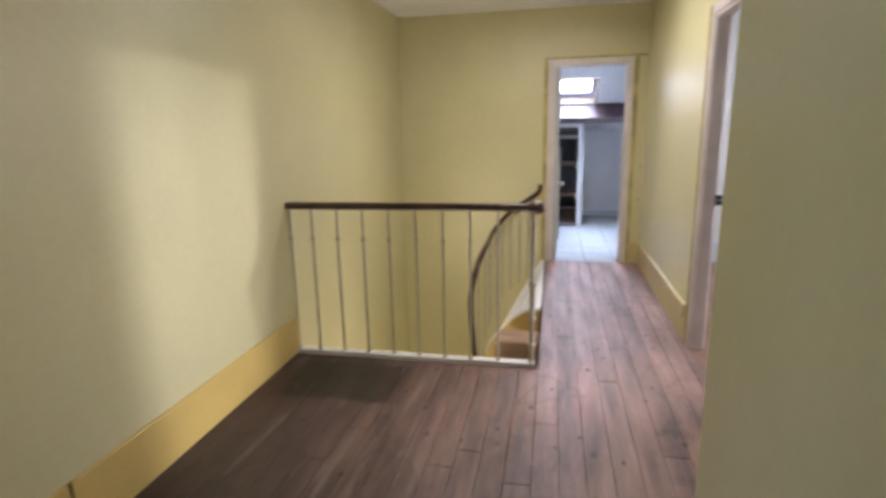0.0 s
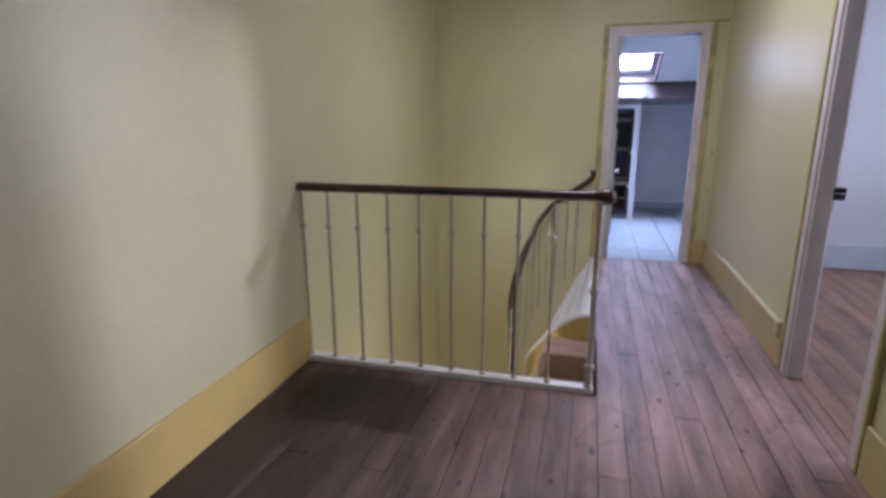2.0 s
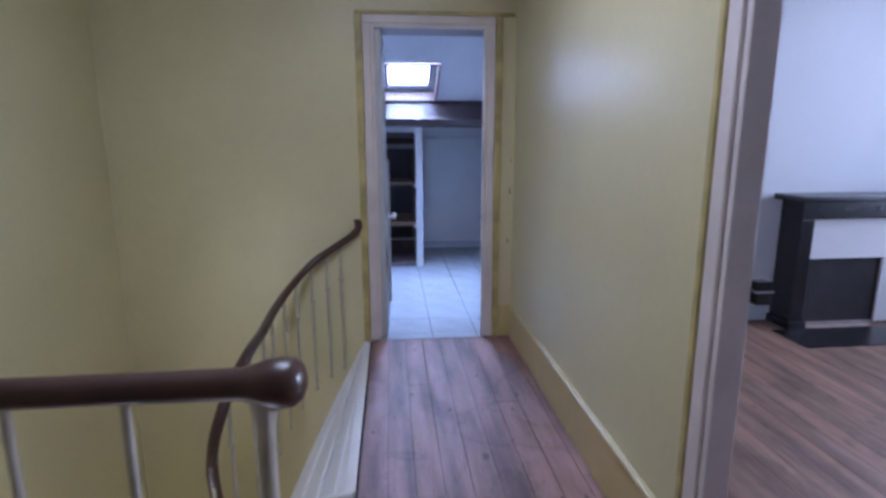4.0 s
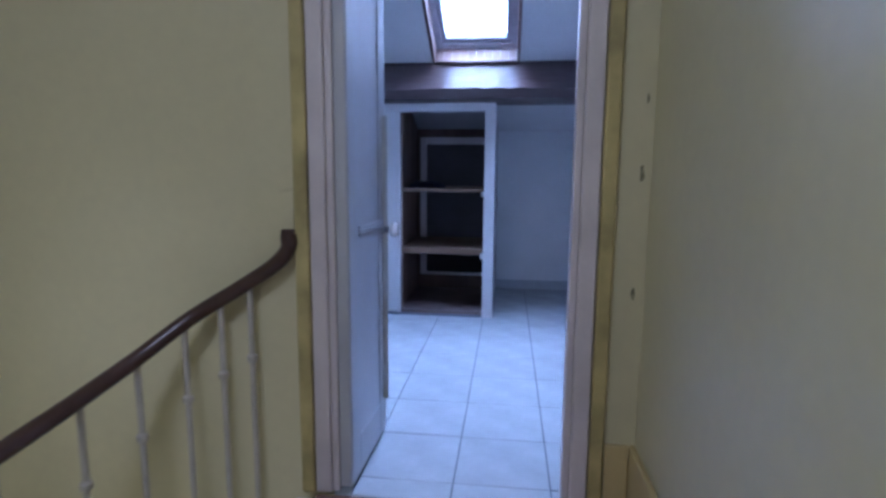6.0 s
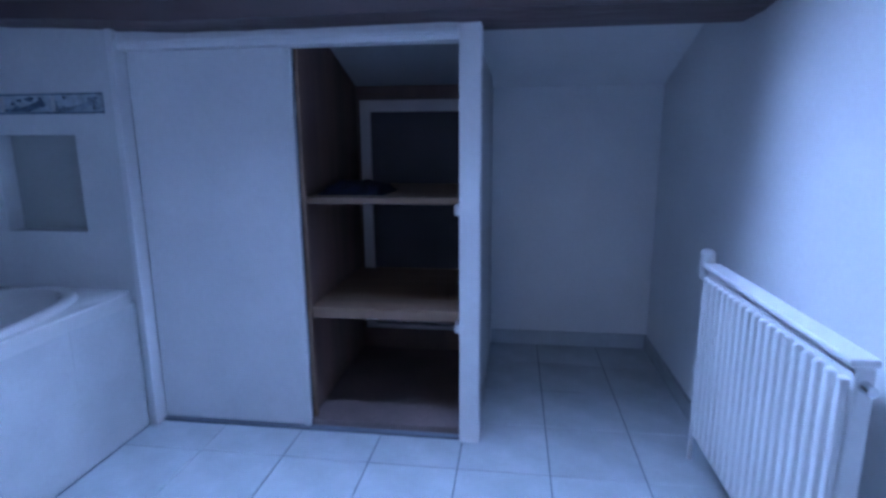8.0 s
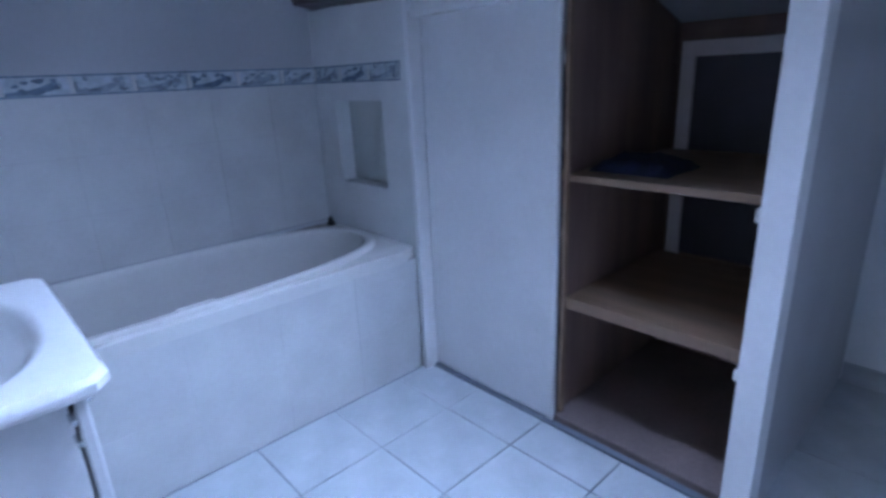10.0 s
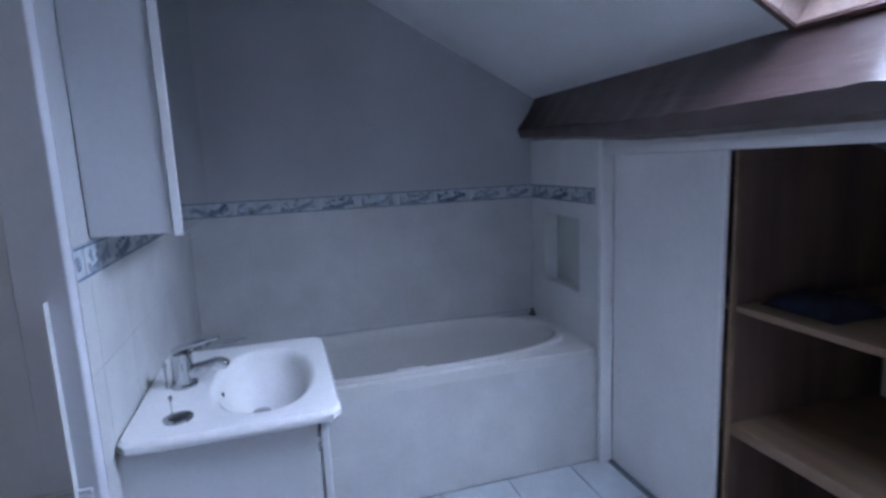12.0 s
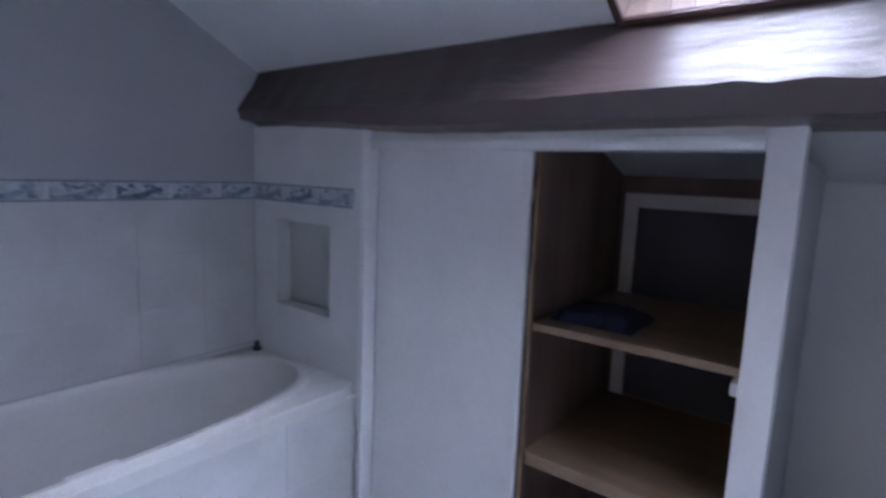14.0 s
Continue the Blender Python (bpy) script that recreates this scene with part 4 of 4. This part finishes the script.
loft(bm, [oval_ring(bx, by, 0.300, 0.235, 0.778, N, 40), oval_ring(bx, by, 0.314, 0.250, 0.781, N, 30), oval_ring(bx, by, 0.318, 0.256, 0.788, N, 26), oval_ring(bx, by, 0.318, 0.256, 0.802, N, 26), oval_ring(bx, by, 0.311, 0.249, 0.811, N, 24), oval_ring(bx, by, 0.300, 0.238, 0.811, N, 24), oval_ring(-0.412, 3.462, 0.252, 0.148, 0.811, N, 2.4), oval_ring(-0.412, 3.462, 0.246, 0.142, 0.8096, N, 2.35), oval_ring(-0.412, 3.462, 0.238, 0.134, 0.805, N, 2.3), oval_ring(-0.412, 3.461, 0.228, 0.126, 0.796, N, 2.3), oval_ring(-0.412, 3.46, 0.214, 0.117, 0.78, N, 2.25), oval_ring(-0.413, 3.459, 0.195, 0.105, 0.76, N, 2.2), oval_ring(-0.414, 3.457, 0.168, 0.09, 0.74, N, 2.15), oval_ring(-0.416, 3.455, 0.132, 0.072, 0.722, N, 2.1), oval_ring(-0.418, 3.451, 0.09, 0.052, 0.708, N, 2), oval_ring(-0.42, 3.447, 0.05, 0.036, 0.698, N, 2), oval_ring(-0.42, 3.445, 0.03, 0.028, 0.695, N, 2)], caps=False)
bm.verts.ensure_lookup_table()
bm.faces.new(list(bm.verts)[-N:])
part("bowl", bm, M_CERAMIC, basin, smooth=True)
part("drain", turned(bmesh.new(), -0.42, 3.445, [(0.694, 0.026), (0.6985, 0.026), (0.699, 0.012)], 16), M_CHROME, basin, "chrome drain", smooth=True)
part("overflow_hole", turned(bmesh.new(), -0.40, 0.775, [(3.338, 0.007), (3.349, 0.007)], 12, "y"), M_BLACKBOX, basin, "dark overflow hole")
tap = thing("basin_tap", (-0.425, 3.235, 0.81), "chrome single-lever basin tap", "tap")
part("body", turned(bmesh.new(), -0.425, 3.245, [(0.811, 0.036), (0.818, 0.036), (0.823, 0.030), (0.860, 0.027), (0.892, 0.029), (0.908, 0.027), (0.916, 0.010)], 22), M_CHROME, tap, smooth=True)
part("spout", tube(bmesh.new(), smooth_line([(-0.424, 3.258, 0.842), (-0.424, 3.30, 0.858), (-0.425, 3.345, 0.864), (-0.425, 3.362, 0.852)], 5), [0.021] * 5 + [0.018] * 5 + [0.017, 0.016, 0.016, 0.016, 0.015, 0.014], 14), M_CHROME, tap, smooth=True)
part("lever", tube(bmesh.new(), smooth_line([(-0.428, 3.228, 0.914), (-0.418, 3.275, 0.930), (-0.402, 3.350, 0.948)], 5), [0.024] * 3 + [0.018] * 4 + [0.012] * 4, 12, 0.5), M_CHROME, tap, smooth=True)
part("waste_rod", turned(bmesh.new(), -0.425, 3.198, [(0.811, 0.004), (0.87, 0.004), (0.872, 0.007), (0.882, 0.007), (0.884, 0.003)], 10), M_CHROME, tap, smooth=True)
plug = thing("basin_plug", (-0.20, 3.264, 0.811), "chrome basin plug lying on the rim", "plug")
part("disc", turned(bmesh.new(), -0.20, 3.264, [(0.812, 0.025), (0.820, 0.023), (0.823, 0.012)], 18), M_STEEL, plug, smooth=True)
part("ring", turned(bmesh.new(), -0.20, 3.264, [(0.8115, 0.036), (0.816, 0.035), (0.818, 0.027)], 18), M_CHROME, plug, "chrome ring", smooth=True)
part("stem", turned(bmesh.new(), -0.207, 3.250, [(0.821, 0.002), (0.858, 0.002), (0.860, 0.005), (0.868, 0.005), (0.870, 0.002)], 8), M_CHROME, plug, "chain knob", smooth=True)
cab = thing("mirror_cabinet", (-0.42, 3.2, 1.6), "white wall cabinet with a mirrored door above the basin", "cabinet")
part("carcass", boxes((-0.70, -0.165, 3.142, 3.312, 1.277, 2.05), r=0.003), M_CABINET, cab)
part("mirror_door", boxes((-0.698, -0.167, 3.318, 3.330, 1.272, 2.045)), M_MIRROR, cab, "mirrored door")
part("door_edge", boxes((-0.166, -0.158, 3.3135, 3.333, 1.270, 2.05), r=0.002), M_PLASTIC, cab, "white door edge")

# ---- tiled walls round the bath: lower tiles, frieze ----
FZ0, FZ1 = 1.198, 1.271


def frieze_tile(parent, place, width, seed):
    """place(u, z, d): a point u along the wall, z up, d proud of it."""
    rnd = random.Random(seed)
    bm = bmesh.new()

    def slab(u0, u1, z0, z1, d0, d1):
        prism(bm, [place(u0, z0, d0), place(u1, z0, d0), place(u1, z1, d0), place(u0, z1, d0)], [place(u0, z0, d1), place(u1, z0, d1), place(u1, z1, d1), place(u0, z1, d1)])
    slab(0.001, width - 0.001, FZ0, FZ1, 0.0, 0.006)
    tile = part("frieze_tile", bm, M_FRIEZE, parent)
    bm = bmesh.new()
    slab(0.001, width - 0.001, FZ0 + 0.002, FZ0 + 0.007, 0.006, 0.0072)
    slab(0.001, width - 0.001, FZ1 - 0.007, FZ1 - 0.002, 0.006, 0.0072)
    part("border", bm, M_FRIEZEBLUE, tile)
    bm = bmesh.new()
    slab(0.003, 0.017, FZ0 + 0.009, FZ1 - 0.009, 0.006, 0.0074)
    part("pale_bar", bm, M_WTILE, tile)
    bm = bmesh.new()
    pts0, pts1 = [], []
    h = FZ1 - FZ0 - 0.02
    k = 14
    for i in range(k + 1):
        s = i / k
        z = FZ0 + 0.010 + h * (0.18 + 0.60 * s ** 2.2)
        pts0.append((0.012 + (width - 0.05) * s, z))
        pts1.append((0.012 + (width - 0.05) * s, max(FZ0 + 0.0085, z - 0.012 - 0.016 * math.sin(math.pi * s))))
    for i in range(k):
        slab_pts = [pts0[i], pts0[i + 1], pts1[i + 1], pts1[i]]
        prism(bm, [place(u, z, 0.006) for u, z in slab_pts], [place(u, z, 0.0072) for u, z in slab_pts])
    for i in range(9):
        a = 2 * math.pi * i / 9
        u0, z0 = width - 0.035, FZ0 + 0.036
        q = [(u0, z0), (u0 + 0.018 * math.cos(a), z0 + 0.016 * math.sin(a)), (u0 + 0.013 * math.cos(a + 0.5), z0 + 0.011 * math.sin(a + 0.5))]
        prism(bm, [place(u, z, 0.006) for u, z in q], [place(u, z, 0.0072) for u, z in q])
    for i in range(12):
        u0, z0 = rnd.uniform(0.012, width - 0.02), rnd.uniform(FZ0 + 0.016, FZ1 - 0.016)
        q = [(u0 + rnd.uniform(0.006, 0.015) * math.cos(a), max(FZ0 + 0.008, min(FZ1 - 0.008, z0 + rnd.uniform(0.004, 0.010) * math.sin(a)))) for a in [2 * math.pi * k / 7 for k in range(7)]]
        prism(bm, [place(u, z, 0.006) for u, z in q], [place(u, z, 0.0069 + 0.00002 * i) for u, z in q])
    part("wave", bm, M_FRIEZEGREY if seed % 3 else M_FRIEZEBLUE, tile)


def wall_tiles(parent, place, length, rows, pitch, tw=0.20, stop=None):
    n = int(math.ceil(length / tw))
    for z0 in rows:
        for i in range(n):
            u0, u1 = i * tw + 0.0005, min(length, (i + 1) * tw) - 0.0005
            if u1 - u0 < 0.01 or (stop and stop(u0, u1, z0, z0 + pitch)):
                continue
            bm = bmesh.new()
            z1 = min(z0 + pitch, FZ0) - 0.001
            prism(bm, [place(u0, z0, 0), place(u1, z0, 0), place(u1, z1, 0), place(u0, z1, 0)], [place(u0, z0, 0.0022), place(u1, z0, 0.0022), place(u1, z1, 0.0022), place(u0, z1, 0.0022)])
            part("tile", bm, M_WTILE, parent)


on_long = lambda u, z, d: (-1.5 + d, 3.142 + u, z)
on_sink = lambda u, z, d: (0.115 - u, 3.14 + d, z)
on_end = lambda u, z, d: (-1.5 + u, 4.875 - d, z)
t_long = tagged(new("tiling_long_wall"), "white marbled wall tiles with a blue frieze beside the bath", "wall tiles", kind="structure")
t_sink = tagged(new("tiling_basin_wall"), "white glossy wall tiles with a blue frieze behind the basin", "wall tiles", kind="structure")
t_end = tagged(new("tiling_bath_end"), "white wall tiles with a blue frieze at the bath end", "wall tiles", kind="structure")
for i in range(9):
    w = 0.195 if i < 8 else 0.168
    frieze_tile(t_long, lambda u, z, d, o=i * 0.195: on_long(u + o, z, d), w, i)
for i in range(8):
    frieze_tile(t_sink, lambda u, z, d, o=i * 0.195: on_sink(u + o + 0.02, z, d), 0.195, i + 1)
for i in range(3):
    frieze_tile(t_end, lambda u, z, d, o=0.008 + i * 0.205: on_end(u + o, z, d), 0.205, i + 2)
wall_tiles(t_long, on_long, 1.728, (0.572, 0.783, 0.994), 0.211, 0.25)
wall_tiles(t_sink, on_sink, 1.60, (0.15, 0.361, 0.572, 0.783, 0.994), 0.211, 0.25)

# ---- bathroom door leaf, opened into the bathroom ----
settle(landing_things, 0.07, -0.045)
leaf = thing("bathroom_door", (0.113, 2.725, 0), "white panelled bathroom door standing open", "door")
LW, LT = 0.41, 0.036
bm = boxes((0, LT, 0.0, LW, 0.012, 2.0), r=0.004)
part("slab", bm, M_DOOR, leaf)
for x0, x1 in ((LT, LT + 0.004), (-0.004, 0.0)):
    for y0, y1, z0, z1 in ((0.0, 0.085, 0.02, 1.99), (LW - 0.085, LW, 0.02, 1.99)):
        part("stile", boxes((x0, x1, y0, y1, z0, z1), r=0.003), M_DOOR, leaf)
    for z in (0.806, 0.817, 0.828) if x0 > 0 else ():
        part("moulding", boxes((x0, x1 + 0.005, 0.095, LW - 0.012, z - 0.004, z + 0.004), r=0.0025), M_DOOR, leaf, "narrow moulded rail")
    part("bottom_rail", boxes((x0, x1, 0.086, LW - 0.086, 0.02, 0.15), r=0.003), M_DOOR, leaf)
part("knob", turned(bmesh.new(), LW - 0.045, 0.795, [(LT, 0.012), (LT + 0.03, 0.009), (LT + 0.036, 0.022), (LT + 0.05, 0.028), (LT + 0.062, 0.022), (LT + 0.066, 0.006)], 16, "x"), M_CERAMIC, leaf, "white porcelain knob", smooth=True)
part("neck", turned(bmesh.new(), LW - 0.045, 0.795, [(LT + 0.001, 0.017), (LT + 0.006, 0.017), (LT + 0.008, 0.011), (LT + 0.031, 0.011)], 14, "x"), M_CHROME, leaf, "dark metal neck", smooth=True)
for ob in leaf.children:
    ob.matrix_parent_inverse = Matrix()
leaf.rotation_euler = (0, 0, radians(-2.0))

# ---- radiator ----
landing_things = set(scene.objects)
rad = thing("radiator", (1.16, 4.45, 0.1), "white ribbed panel radiator on the wall", "radiator")
part("back_panel", boxes((1.128, 1.165, 4.07, 4.83, 0.12, 0.695), r=0.006), M_WHITE, rad)
for i in range(19):
    y = 4.09 + 0.04 * i
    part("rib", boxes((1.112, 1.130, y - 0.011, y + 0.011, 0.145, 0.67), r=0.006), M_WHITE, rad)
part("top_grille", boxes((1.115, 1.168, 4.065, 4.835, 0.696, 0.712), r=0.005), M_WHITE, rad)
for y in (4.25, 4.65):
    part("wall_bracket", boxes((1.165, 1.235, y - 0.02, y + 0.02, 0.2, 0.65)), M_WHITE, rad)
valve = part("valve", tube(bmesh.new(), [(1.145, 4.835, 0.64), (1.145, 4.875, 0.64), (1.145, 4.885, 0.65)], 0.012), M_CHROME, rad, smooth=True)
part("thermostat", turned(bmesh.new(), 1.145, 4.885, [(0.65, 0.018), (0.66, 0.024), (0.735, 0.024), (0.745, 0.016)], 16), M_PLASTIC, valve, "white thermostat head", smooth=True)
part("bleed_valve", turned(bmesh.new(), 1.145, 0.66, [(4.045, 0.010), (4.068, 0.012), (4.07, 0.008)], 10, "y"), M_CHROME, rad, smooth=True)
part("pipe", tube(bmesh.new(), [(1.145, 4.885, 0.0), (1.145, 4.885, 0.64)], 0.008), M_WHITE, rad, "white painted pipe", smooth=True)
part("return_pipe", tube(bmesh.new(), [(1.145, 4.03, 0.0), (1.145, 4.03, 0.16), (1.145, 4.07, 0.17)], 0.008), M_WHITE, rad, "white painted pipe", smooth=True)
hook = thing("wall_bracket", (1.2, 4.75, 1.7), "small dark metal bracket on the wall near the beam", "bracket")
part("arm", boxes((1.13, 1.235, 4.735, 4.755, 1.60, 1.62), r=0.003), M_BLACKBOX, hook)
part("plate", boxes((1.22, 1.2345, 4.72, 4.77, 1.55, 1.66), r=0.003), M_BLACKBOX, hook)
settle(landing_things, 0.115, -0.045)
for k, (x, z, h) in enumerate(((0.975, 1.0, 0.028), (0.97, 0.665, 0.022), (0.98, 1.20, 0.016))):
    mark = thing("screw_hole", (x, 2.72, z), "dark screw hole with chipped paint in the wall", "screw hole", "holes beside the bathroom door")
    rnd = random.Random(40 + k)
    q = [(x + h * rnd.uniform(0.14, 0.34) * math.cos(a), z + h * rnd.uniform(0.7, 1.05) * math.sin(a)) for a in [2 * math.pi * i / 11 for i in range(11)]]
    part("hole", prism(bmesh.new(), [(u, 2.7198, v) for u, v in q], [(u, 2.7188, v) for u, v in q]), M_CHIP, mark)

# ---- floors: boards and tiles, piece by piece ----
floor_hall = structure("floor", boxes((0.03, 1.06, -5.5, 2.70, -0.12, -0.016), (-1.70, 0.03, -5.5, -0.03, -0.12, -0.016)), M_UNDER, "old worn pinkish-brown floorboards of the landing, darker to one side", "floor")
floor_bed = structure("floor_bedroom", boxes((1.06, 5.2, -2.32, 2.955, -0.12, -0.016)), M_UNDER, "reddish-brown wooden floorboards of the bedroom", "floor")
floor_bath = structure("floor_bathroom", boxes((-1.42, 1.34, 3.10, 5.875, -0.12, -0.006), (0.095, 0.845, 2.70, 3.10, -0.12, -0.006)), M_GROUT, "white square floor tiles with dark joints", "floor")


def board_mesh(w, l, t=0.016):
    bm = boxes((0, w, 0, l, -t, 0))
    es = [e for e in bm.edges if all(abs(v.co.z) < 1e-6 for v in e.verts)]
    bmesh.ops.bevel(bm, geom=es, offset=0.0014, segments=1, affect="EDGES")
    me = bpy.data.meshes.new("plank")
    bm.to_mesh(me)
    bm.free()
    return me


def lay(name, me, mat, parent, x, y, z=0.0):
    if not me.materials:
        me.materials.append(mat)
    ob = new(name, me)
    ob.parent = parent
    ob.location = (x, y, z + random.uniform(-0.0008, 0.0008))
    return ob


W = 0.1125
x = -1.53
while x < 1.0:
    w = min(W, 1.0 - x) - random.uniform(0.001, 0.0028)
    top = -0.03 if x < 0.0 else 2.70
    y = -5.5
    cuts = [-1.73] if x < -1.25 else sorted(random.uniform(-3.6, top - 0.5) for _ in range(1))
    for c in cuts + [top]:
        if c - y > 0.05:
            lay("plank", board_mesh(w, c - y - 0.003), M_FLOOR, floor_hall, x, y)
            y = c
    x += W
x = 1.062
while x < 5.07:
    cut = random.uniform(-1.2, 1.6)
    w = min(0.11, 5.08 - x) - random.uniform(0.0004, 0.0012)
    for y0, y1 in ((-2.2, cut), (cut, 2.835)):
        lay("plank", board_mesh(w, y1 - y0 - 0.002), M_BEDFLOOR, floor_bed, x, y0)
    x += 0.11
lay("plank", board_mesh(0.06, 0.76), M_BEDFLOOR, floor_bed, 1.001, -0.33)
P = 0.312
tile_cache = {}
xs = [-1.43] + [-0.475 + P * k for k in range(-2, 7) if -1.43 < -0.475 + P * k < 1.34] + [1.35]
ys = [2.705] + [4.37 + P * k for k in range(-6, 6) if 2.715 < 4.37 + P * k < 5.87] + [5.885]
for x0, x1 in zip(xs, xs[1:]):
    for y0, y1 in zip(ys, ys[1:]):
        if x1 < -0.77:
            continue
        a, b = max(x0, -0.78), x1
        if y1 < 3.13:
            a, b = max(a, 0.095), min(b, 0.84)
            if b - a < 0.02:
                continue
        key = (round(b - a, 3), round(y1 - y0, 3))
        if key not in tile_cache:
            bm = boxes((0.002, key[0] - 0.002, 0.002, key[1] - 0.002, -0.006, 0.0))
            es = [e for e in bm.edges if all(abs(v.co.z) < 1e-6 for v in e.verts)]
            bmesh.ops.bevel(bm, geom=es, offset=0.0018, segments=1, affect="EDGES")
            me = bpy.data.meshes.new("tile")
            bm.to_mesh(me)
            bm.free()
            tile_cache[key] = me
        lay("tile", tile_cache[key], M_TILE, floor_bath, a, y0)
